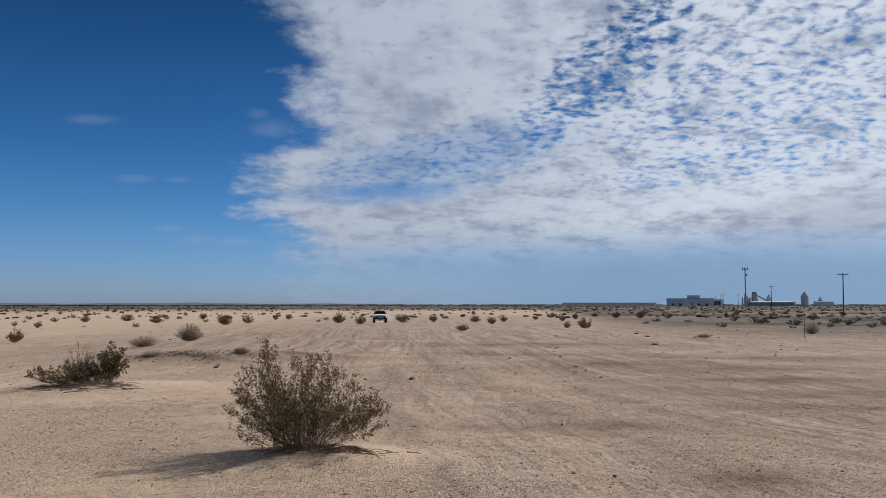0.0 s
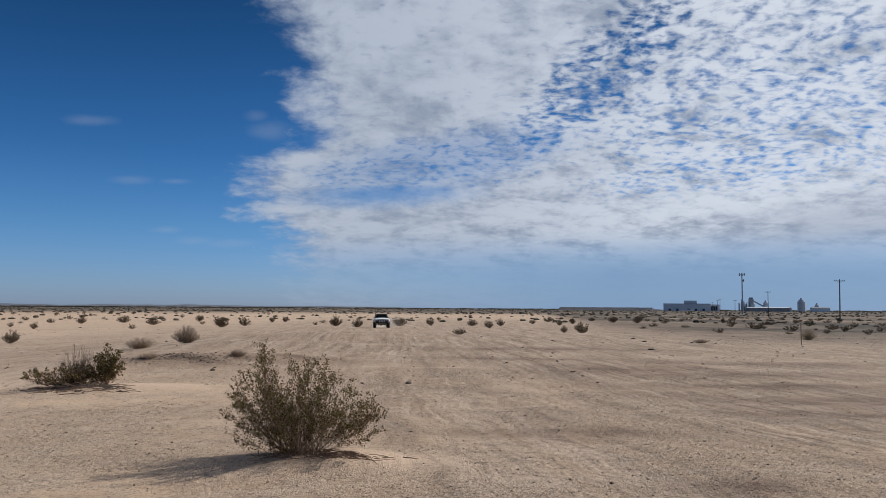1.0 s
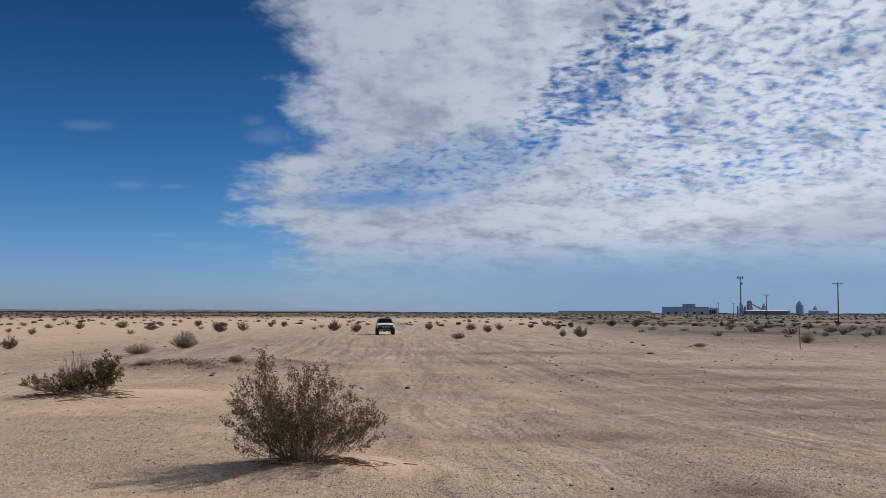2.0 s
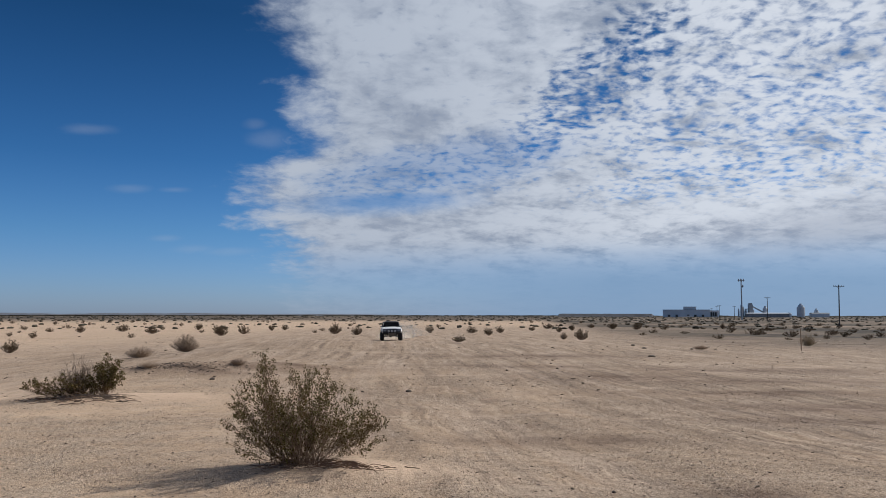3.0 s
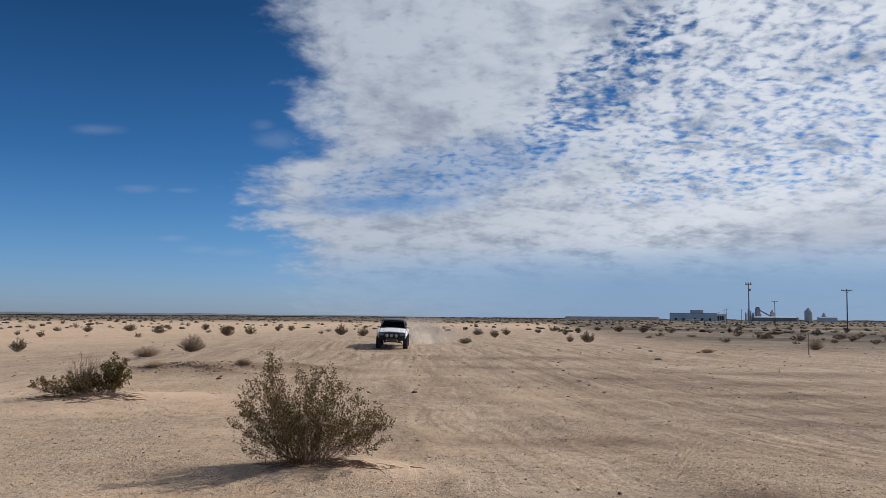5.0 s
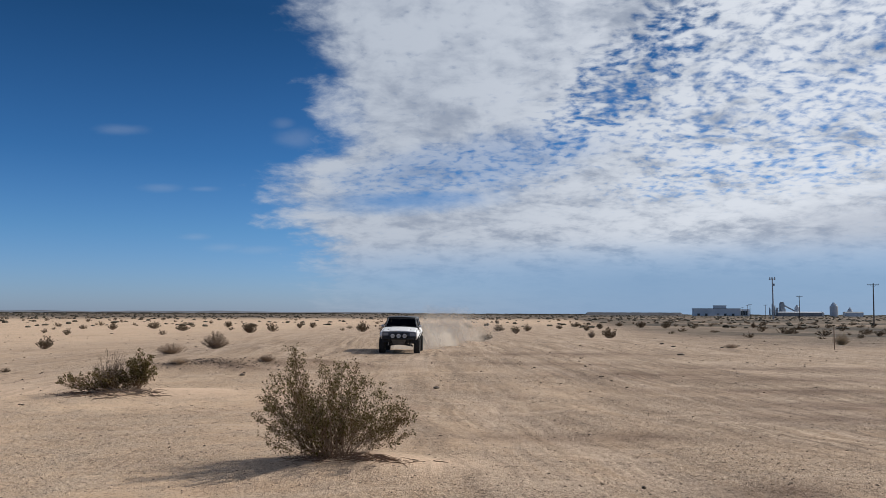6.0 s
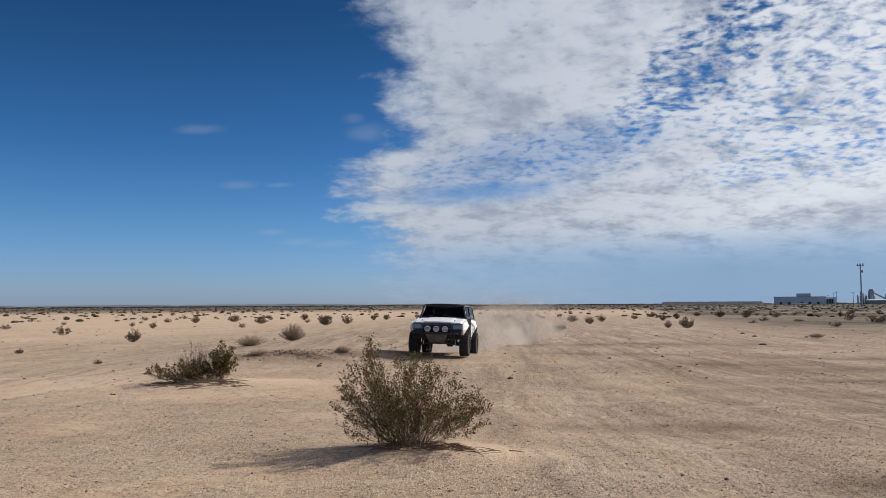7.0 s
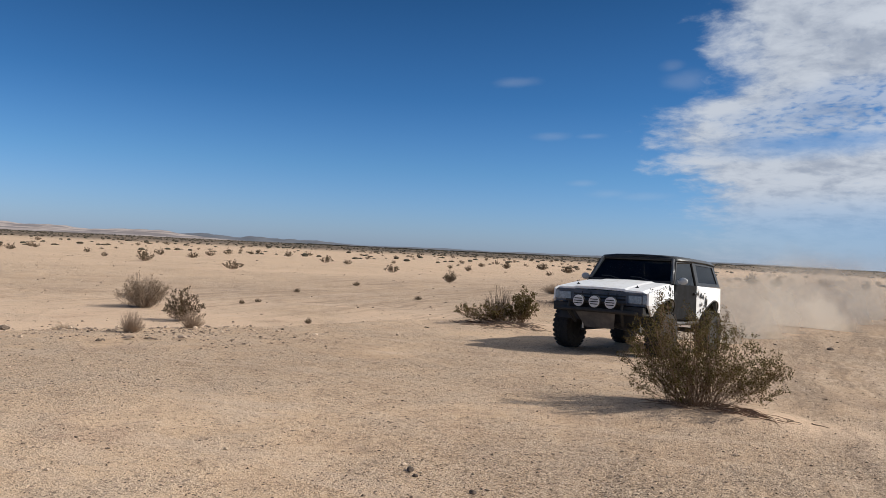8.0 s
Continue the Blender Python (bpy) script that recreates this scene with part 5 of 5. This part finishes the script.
    for x in (-0.55, 0.55):
        tube(bm, [(x, 2.26, 0.82), (x, 2.22, 0.99)], 0.026, 8)
        tube(bm, [(x, 2.26, 0.82), (x * 0.9, 2.02, 0.58)], 0.036, 8)
        tube(bm, [(x, 2.24, 0.82), (x, 1.8, 0.80)], 0.036, 8)
    box(bm, -0.93, -0.50, 2.00, 2.16, 0.78, 0.94, 0.02)
    box(bm, 0.50, 0.93, 2.00, 2.16, 0.78, 0.94, 0.02)
    bumper = part("bumper", bm, M["trim"], t, "black tube bumper")
    part("skid_plate", plate(B(), [(-0.42, 2.25, 0.82), (0.42, 2.25, 0.82), (0.30, 2.00, 0.50), (-0.30, 2.00, 0.50)], (0, -0.012, -0.012)), M["skid"], t, "bare aluminium skid plate")
    for x in (-0.33, 0.0, 0.33):
        lamp = part("round_lamp", lathe(B(), [(2.17, 0.05), (2.19, 0.10), (2.25, 0.122), (2.275, 0.122), (2.28, 0.115)], 28, "y", (x, 0, 0.99)), M["trim"], bumper, "black round driving lamp")
        part("cover", lathe(B(), [(2.272, 0.114), (2.284, 0.110), (2.29, 0.095)], 28, "y", (x, 0, 0.99)), M["cover"], lamp, "white lamp cover with dark bars")
        g = B()
        for z in (-0.045, 0.0, 0.045):
            w = math.sqrt(0.09 ** 2 - z * z)
            box(g, x - w, x + w, 2.288, 2.294, 0.99 + z - 0.009, 0.99 + z + 0.009)
        part("cover_print", g, M["trim"], lamp)
    # windscreen, pillars, roof
    ws = [(-0.86, 0.70, 1.45), (0.86, 0.70, 1.45), (0.72, 0.36, 1.90), (-0.72, 0.36, 1.90)]
    part("windscreen", plate(B(), ws, (0, -0.006, -0.004)), M["glass"], t, "dark tinted windscreen")
    bm = B()
    for s in (-1, 1):
        part("windscreen_pillar", tube(B(), [(s * 0.90, 0.72, 1.42), (s * 0.84, 0.55, 1.66), (s * 0.765, 0.36, 1.92)], 0.036, 10), M["pillar"], t, "", True)
    tube(bm, [(-0.90, 0.73, 1.44), (0.90, 0.73, 1.44)], 0.028, 8)
    tube(bm, [(-0.77, 0.36, 1.915), (0.77, 0.36, 1.915)], 0.034, 8)
    part("windscreen_frame", bm, M["trim"], t)
    for x in (-0.42, 0.22):
        part("wiper", tube(B(), [(x, 0.745, 1.47), (x + 0.22, 0.70, 1.52), (x + 0.42, 0.69, 1.52)], 0.008, 5), M["trim"], t)
    bm = B()
    xs = [-0.86, -0.80, -0.5, 0.0, 0.5, 0.80, 0.86]
    zs = [-0.06, -0.005, 0.03, 0.04, 0.03, -0.005, -0.06]
    ys = [(0.36, 1.945), (0.30, 1.975), (-0.5, 2.00), (-1.4, 1.995), (-1.84, 1.975), (-1.90, 1.94)]
    g1 = [[bm.verts.new((x * (0.92 if i == 0 else 1), y, z + dz)) for x, dz in zip(xs, zs)] for i, (y, z) in enumerate(ys)]
    g2 = [[bm.verts.new((x * (0.92 if i == 0 else 1), y, z + dz - 0.03)) for x, dz in zip(xs, zs)] for i, (y, z) in enumerate(ys)]
    for i in range(len(ys) - 1):
        for j in range(len(xs) - 1):
            bm.faces.new((g1[i][j], g1[i][j + 1], g1[i + 1][j + 1], g1[i + 1][j]))
            bm.faces.new((g2[i][j], g2[i + 1][j], g2[i + 1][j + 1], g2[i][j + 1]))
    for j in range(len(xs) - 1):
        bm.faces.new((g1[0][j], g2[0][j], g2[0][j + 1], g1[0][j + 1]))
        bm.faces.new((g1[-1][j], g1[-1][j + 1], g2[-1][j + 1], g2[-1][j]))
    for i in range(len(ys) - 1):
        bm.faces.new((g1[i][0], g1[i + 1][0], g2[i + 1][0], g2[i][0]))
        bm.faces.new((g1[i][-1], g2[i][-1], g2[i + 1][-1], g1[i + 1][-1]))
    bmesh.ops.recalc_face_normals(bm, faces=bm.faces)
    part("roof", bm, M["black_top"], t, "black hardtop roof", True)
    # tail
    part("tailgate", boxed(-0.92, 0.92, -2.17, -2.12, 0.86, 1.40, bevel=0.012), M["white"], t)
    part("rear_window", plate(B(), [(-0.84, -2.10, 1.42), (0.84, -2.10, 1.42), (0.78, -1.87, 1.90), (-0.78, -1.87, 1.90)], (0, 0.006, 0)), M["glass"], t)
    part("rear_bumper", boxed(-0.90, 0.90, -2.30, -2.16, 0.72, 0.86, bevel=0.02), M["trim"], t)
    for s in (-1, 1):
        a, b = sorted((s * 0.80, s * 0.925))
        part("tail_lamp", boxed(a, b, -2.20, -2.155, 0.98, 1.22, bevel=0.01), M["red"], t, "red tail lamp")
    # inside
    part("dashboard", boxed(-0.84, 0.84, 0.40, 0.70, 1.16, 1.42, bevel=0.04), M["seat"], t)
    bm = B()
    ring = [(-0.38 + 0.17 * math.cos(2 * math.pi * i / 20), 0.30 - 0.06 * math.sin(2 * math.pi * i / 20), 1.38 + 0.17 * math.sin(2 * math.pi * i / 20)) for i in range(21)]
    tube(bm, ring, 0.014, 6, False)
    tube(bm, [(-0.38, 0.30, 1.38), (-0.38, 0.5, 1.30)], 0.02, 6)
    part("steering_wheel", bm, M["seat"], t)
    for x in (-0.42, 0.42):
        bm = B()
        box(bm, x - 0.24, x + 0.24, -0.42, 0.08, 0.98, 1.12, 0.04)
        box(bm, x - 0.23, x + 0.23, -0.52, -0.38, 1.08, 1.62, 0.04)
        part("seat", bm, M["seat"], t)
    # added unseen panel that keeps the view through the glass dark
    part("load_partition", boxed(-0.84, 0.84, -1.2, -1.14, 0.80, 1.55), M["seat"], t)
    # running gear
    part("rear_axle", lathe(lathe(B(), [(-0.80, 0.055), (0.80, 0.055)], 10, "x", (0, AXLE_R, TYRE_R)), [(-0.16, 0.06), (-0.10, 0.15), (0.10, 0.15), (0.16, 0.06)], 14, "x", (0, AXLE_R, TYRE_R)), M["steel"], t)
    for s in (-1, 1):
        bm = B()
        tube(bm, [(-s * 0.30, AXLE_F, 0.58), (s * 0.72, AXLE_F, TYRE_R - 0.02)], 0.055, 8)
        tube(bm, [(s * 0.35, 0.45, 0.60), (s * 0.72, AXLE_F, TYRE_R - 0.04)], 0.035, 8)
        part("front_beam", bm, M["steel"], t)
        for k, y in enumerate((AXLE_F - 0.13, AXLE_F + 0.13)):
            part("shock_absorber", lathe(lathe(B(), [(0.42, 0.022), (0.80, 0.022)], 8, "z", (s * 0.62, y, 0)), [(0.62, 0.036), (1.02, 0.036)], 10, "z", (s * 0.62, y, 0)), M["alloy"] if k else M["steel"], t)
        part("rear_shock", tube(B(), [(s * 0.60, AXLE_R - 0.1, 0.44), (s * 0.52, AXLE_R - 0.2, 0.98)], 0.034, 8), M["steel"], t)
    part("exhaust_muffler", lathe(B(), [(-0.55, 0.03), (-0.52, 0.09), (-0.02, 0.09), (0.0, 0.03)], 14, "y", (-0.35, -0.2, 0.58)), M["alloy"], t)
    wheels = [make_wheel("wheel", t, x, y) for x, y in ((-HALF_TRACK, AXLE_F), (HALF_TRACK, AXLE_F), (-HALF_TRACK, AXLE_R), (HALF_TRACK, AXLE_R))]
    return t, wheels


truck, wheels = make_truck()

# ---------------------------------------------------------------- dust: billows that roll behind the truck


def dust_mesh(name, seed, sx, sz, amount):
    """A billow: a lumpy curved veil, dense low in its middle and thinning to nothing all round."""
    nx, nz = 30, 18
    u, w = np.meshgrid(np.linspace(-1, 1, nx), np.linspace(0, 1, nz))
    ragged = 1 + 0.16 * vnoise(3 * u + seed, 3 * w, 1.0, seed, 3)
    x = sx * u * (1 - 0.15 * w * w) * ragged
    z = sz * w * (0.80 + 0.20 * np.sqrt(np.maximum(0, 1 - u * u))) * ragged - 0.05
    y = 0.10 * sx * (u * u - 0.5) + 0.22 * w * sx + 0.05 * sx * vnoise(1.2 * u, 1.2 * w + seed, 1.0, seed + 7, 2)
    rim = np.clip(1 - u * u, 0, 1) ** 2.0 * np.clip(1 - w, 0, 1) ** 1.25 * ease(w, -0.35, 0.20)
    me = raw_mesh(name, np.column_stack([x.ravel(), y.ravel(), z.ravel()]).tolist(), [(j * nx + i, j * nx + i + 1, (j + 1) * nx + i + 1, (j + 1) * nx + i) for j in range(nz - 1) for i in range(nx - 1)], M["dust"], True)
    me.attributes.new("veil", "FLOAT", "POINT").data.foreach_set("value", (amount * rim).astype(np.float32).ravel())
    return me


puffs = []
LAGS = [0.20, 0.36, 0.56, 0.80, 1.08, 1.42, 1.85]
for i, lag in enumerate(LAGS):
    sx, sz = 1.35 + 1.5 * lag ** 0.8, 1.5 + 1.35 * min(lag, 1.2)
    amount = 2.0 - 0.60 * lag
    ob = new("dust_puff", dust_mesh("dust_puff", 3 * i + 1, sx, sz, amount))
    tagged(ob, "drifting billow of pale tan dust behind the truck", "dust", "dust trail")
    puffs.append((ob, lag, i))

# ---------------------------------------------------------------- poles, tower and works on the horizon


def utility_pole(x, y, height, lean, label):
    p = new("utility_pole")
    p.matrix_basis = pose(x, y, zg(x, y) - 0.3, 0, lean, -18)
    part("post", tube(B(), [(0, 0, 0), (0, 0, height * 0.5), (0, 0, height + 0.3)], [0.20, 0.17, 0.13], 10), M["pole"], p)
    arm = part("crossarm", boxed(-1.5, 1.5, 0.10, 0.22, height - 0.25, height - 0.08), M["pole"], p)
    for i in (-1.4, -0.8, 0.8, 1.4):
        part("insulator", lathe(B(), [(height - 0.08, 0.05), (height + 0.06, 0.08), (height + 0.16, 0.04)], 8, "z", (i, 0.16, 0)), M["galv"], arm)
    for s in (-1, 1):
        part("brace", tube(B(), [(s * 0.75, 0.16, height - 0.2), (0, 0.12, height - 0.9)], 0.03, 5), M["pole"], p)
    tagged(p, label, "utility pole", "line of utility poles")


for x, y, h, lean in ((118.5, 230, 12.5, 1.0), (165, 390, 12.8, 0.0), (246, 647, 11.5, 0.3), (231, 640, 12.0, 0.0), (272, 760, 12.5, -0.3), (330, 940, 12.0, 0.0)):
    utility_pole(x, y, h, lean, "weathered wooden utility pole with one crossarm")


def mast():
    x, y = 234.0, 600.0
    m = new("radio_mast")
    m.matrix_basis = pose(x, y, zg(x, y))
    part("shaft", tube(B(), [(0, 0, -0.3), (0, 0, 16), (0, 0, 31.2)], [0.62, 0.5, 0.38], 12), M["galv"], m)
    head = part("platform", boxed(-2.0, 2.0, -2.0, 2.0, 30.2, 30.5), M["galv"], m)
    for i in range(6):
        a = radians(60 * i)
        cx, cy = 2.0 * math.cos(a), 2.0 * math.sin(a)
        part("antenna", boxed(cx - 0.2, cx + 0.2, cy - 0.2, cy + 0.2, 29.6, 31.7), M["galv"], head)
    part("dish", lathe(B(), [(0.5, 0.2), (0.9, 1.0), (1.3, 1.1)], 16, "x", (0, 0, 26.0)), M["galv"], m)
    tagged(m, "tall grey radio mast with antennas near its top", "mast")


mast()


def ribbed_box(x0, x1, y0, y1, z0, z1, n):
    """Clad walls with shallow upright ribs on the near face."""
    bm = boxed(x0, x1, y0, y1, z0, z1)
    for i in range(n):
        x = x0 + (x1 - x0) * (i + 0.5) / n
        box(bm, x - 0.15, x + 0.15, y0 - 0.14, y0 - 0.004, z0, z1 - 0.3)
    return bm


def works():
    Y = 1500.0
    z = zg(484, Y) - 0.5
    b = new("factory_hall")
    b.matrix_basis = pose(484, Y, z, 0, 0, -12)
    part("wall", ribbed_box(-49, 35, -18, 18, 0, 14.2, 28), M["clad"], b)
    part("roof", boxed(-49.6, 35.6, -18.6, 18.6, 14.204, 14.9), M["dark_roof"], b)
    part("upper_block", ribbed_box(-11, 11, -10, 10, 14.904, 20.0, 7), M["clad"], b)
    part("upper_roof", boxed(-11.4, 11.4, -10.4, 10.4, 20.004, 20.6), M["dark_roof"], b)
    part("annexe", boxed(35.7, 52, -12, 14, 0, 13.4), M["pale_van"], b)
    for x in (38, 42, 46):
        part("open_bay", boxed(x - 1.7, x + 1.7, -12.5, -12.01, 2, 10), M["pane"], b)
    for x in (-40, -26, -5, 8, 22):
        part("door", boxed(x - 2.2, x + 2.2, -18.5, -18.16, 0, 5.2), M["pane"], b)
    tagged(b, "long low grey factory hall with a raised block", "factory")
    for i, x in enumerate((448, 452, 455, 459)):
        v = new("white_van")
        v.matrix_basis = pose(x + 3 * i, Y - 60, zg(x, Y - 60), 0, 0, 80)
        part("body", boxed(-1.0, 1.0, -2.8, 2.8, 0.4, 2.4, bevel=0.2), M["pale_van"], v)
        for q in (-1.7, 1.7):
            part("wheel", lathe(B(), [(-1.05, 0.38), (1.05, 0.38)], 12, "x", (0, q, 0.38)), M["tyre"], v)
        tagged(v, "white van parked before the factory", "van", "parked vans")
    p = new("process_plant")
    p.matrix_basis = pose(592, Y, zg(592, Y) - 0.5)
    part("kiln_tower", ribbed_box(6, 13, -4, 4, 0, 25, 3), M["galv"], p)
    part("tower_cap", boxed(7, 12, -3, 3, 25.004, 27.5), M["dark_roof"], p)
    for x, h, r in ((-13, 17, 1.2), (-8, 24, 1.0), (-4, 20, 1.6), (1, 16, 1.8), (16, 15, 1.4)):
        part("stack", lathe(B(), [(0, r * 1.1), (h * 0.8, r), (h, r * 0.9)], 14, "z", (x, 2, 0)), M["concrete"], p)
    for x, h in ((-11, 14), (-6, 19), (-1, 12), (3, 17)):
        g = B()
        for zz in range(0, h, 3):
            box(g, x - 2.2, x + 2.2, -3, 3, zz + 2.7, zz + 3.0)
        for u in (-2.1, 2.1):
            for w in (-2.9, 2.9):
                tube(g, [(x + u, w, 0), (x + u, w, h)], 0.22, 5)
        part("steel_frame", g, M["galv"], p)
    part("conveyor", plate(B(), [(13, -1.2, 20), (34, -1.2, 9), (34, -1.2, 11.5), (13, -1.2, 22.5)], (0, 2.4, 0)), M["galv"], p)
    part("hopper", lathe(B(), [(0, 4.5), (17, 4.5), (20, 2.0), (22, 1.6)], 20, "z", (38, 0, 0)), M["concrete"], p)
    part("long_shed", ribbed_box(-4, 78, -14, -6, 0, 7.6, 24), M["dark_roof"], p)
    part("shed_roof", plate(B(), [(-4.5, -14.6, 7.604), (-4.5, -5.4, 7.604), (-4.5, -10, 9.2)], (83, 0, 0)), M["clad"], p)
    tagged(p, "grey process plant with stacks, frames and a long shed", "plant")
    for x, w, h, cap in ((699, 14.5, 19.5, 27.0), (729, 9.0, 11.5, 17.5), (676, 9, 7.5, 9.8)):
        s = new("silo")
        s.matrix_basis = pose(x, Y, zg(x, Y) - 0.5)
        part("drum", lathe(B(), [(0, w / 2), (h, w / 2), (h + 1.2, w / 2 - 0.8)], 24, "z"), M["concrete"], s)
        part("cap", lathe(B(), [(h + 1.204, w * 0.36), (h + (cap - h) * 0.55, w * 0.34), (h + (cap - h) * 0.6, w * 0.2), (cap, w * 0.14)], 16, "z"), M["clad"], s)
        tagged(s, "grey concrete silo with a stepped cap", "silo", "silos")
    sh = new("low_shed")
    sh.matrix_basis = pose(730, Y - 10, zg(730, Y) - 0.5)
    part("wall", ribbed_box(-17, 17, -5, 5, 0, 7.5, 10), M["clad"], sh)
    part("roof", plate(B(), [(-17.4, -5.4, 7.504), (-17.4, 5.4, 7.504), (-17.4, 0, 9.4)], (34.8, 0, 0)), M["dark_roof"], sh)
    tagged(sh, "low grey shed beside the silos", "shed")


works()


def stake():
    x, y = 26.1, 56.2
    s = new("marker_stake", mesh_of(boxed(-0.03, 0.03, -0.02, 0.02, -0.2, 1.6, bevel=0.006), "marker_stake", M["stake"]))
    s.matrix_basis = pose(x, y, zg(x, y), 2, -2, 20)
    tagged(s, "thin weathered wooden marker stake in the sand", "stake")


stake()

# ---------------------------------------------------------------- what moves
# middle of the front axle: seconds, across, ahead
TRUCK_T = [0.0, 1.5, 3.5, 5.5, 6.5, 7.0, 7.5, 8.0]
TRUCK_X = [-10.4, -7.4, -4.5, -3.8, -3.8, -3.85, -4.02, -4.42]
TRUCK_Y = [129.0, 103.5, 75.6, 50.2, 37.0, 29.6, 22.3, 15.1]
TRUCK_SLIP = [0.0, 0.0, 0.0, 0.0, 0.5, 1.5, 3.0, 4.5]  # degrees by which the nose points to its right of the way it goes
TRUCK_TIP = [3.4, 3.6, 3.75, 3.9, 4.0, 4.1, 4.2, 4.35], [0.0, 2.5, 7.0, 10.0, 9.5, 6.0, 2.5, 0.0]  # seconds, degrees


def spline(ts, vs, t):
    """A smooth curve through the given values; straight on outside them."""
    n = len(ts)
    m = [(vs[min(i + 1, n - 1)] - vs[max(i - 1, 0)]) / (ts[min(i + 1, n - 1)] - ts[max(i - 1, 0)]) for i in range(n)]
    if t <= ts[0]:
        return vs[0] + (t - ts[0]) * m[0]
    if t >= ts[-1]:
        return vs[-1] + (t - ts[-1]) * m[-1]
    i = max(k for k in range(n - 1) if ts[k] <= t)
    h = ts[i + 1] - ts[i]
    u = (t - ts[i]) / h
    return (1 + 2 * u) * (1 - u) ** 2 * vs[i] + u * (1 - u) ** 2 * h * m[i] + u * u * (3 - 2 * u) * vs[i + 1] + u * u * (u - 1) * h * m[i + 1]


def front_at(t):
    return spline(TRUCK_T, TRUCK_X, t), spline(TRUCK_T, TRUCK_Y, t)


def truck_pose(t):
    """The truck stands with its four wheels on the ground, nose along its way."""
    fx, fy = front_at(t)
    bx, by = front_at(t - 0.25)
    d = math.hypot(fx - bx, fy - by)
    hx, hy = (fx - bx) / d, (fy - by) / d
    a = -radians(spline(TRUCK_T, TRUCK_SLIP, t))
    hx, hy = hx * math.cos(a) - hy * math.sin(a), hx * math.sin(a) + hy * math.cos(a)
    rx, ry = fx - 2.66 * hx, fy - 2.66 * hy
    sx, sy = hy, -hx  # to its right

    def axle(x, y):
        l, r = zg(x - 0.93 * sx, y - 0.93 * sy), zg(x + 0.93 * sx, y + 0.93 * sy)
        return (l + r) / 2, (r - l) / 1.86
    zf, tf = axle(fx, fy)
    zr, tr = axle(rx, ry)
    fwd = Vector((hx, hy, (zf - zr) / 2.66)).normalized()
    right = Vector((sx, sy, (tf + tr) / 2))
    up = right.cross(fwd).normalized()
    right = fwd.cross(up).normalized()
    m = Matrix((right, fwd, up)).transposed().to_4x4()
    # for a moment its right wheels ride up over a bump
    tip = radians(float(np.interp(t, *TRUCK_TIP)))
    m = m @ Matrix.Rotation(-tip, 4, "Y")
    m.translation = Vector(((fx + rx) / 2, (fy + ry) / 2, (zf + zr) / 2 + 0.8 * math.sin(tip)))
    return m


def motions():
    steps = [i / FPS for i in range(8 * FPS + 1)]
    walk(truck, [(t, truck_pose(t)) for t in steps[::3]])
    gone, last = [], 0.0
    for t in steps:
        a, b = front_at(max(0, t - 1 / FPS)), front_at(t)
        last += math.hypot(b[0] - a[0], b[1] - a[1]) / TYRE_R if t else 0.0
        gone.append(math.degrees(last))
    for i, w in enumerate(wheels):
        x, y = w.location.x, w.location.y
        walk(w, [(t, pose(x, y, TYRE_R, -a)) for t, a in zip(steps, gone)])
    # each billow keeps its distance in time behind the truck, drifts downwind and stands taller as the truck gathers speed
    for ob, lag, i in puffs:
        rows = []
        for t in steps[::6]:
            x, y = front_at(t - lag - 0.14)
            x += 2.1 * max(0.0, lag - 0.15) + 0.35 * math.sin(2.4 * i)
            low = -1.1 * (1 - float(ease(t, 1.0, 5.5))) * min(1.0, lag + 0.3)
            rows.append((t, pose(x, y, zg(x, y) + low, 0, 0, 14 * math.sin(1.7 * i) + 2.0 * t)))
        walk(ob, rows)


motions()
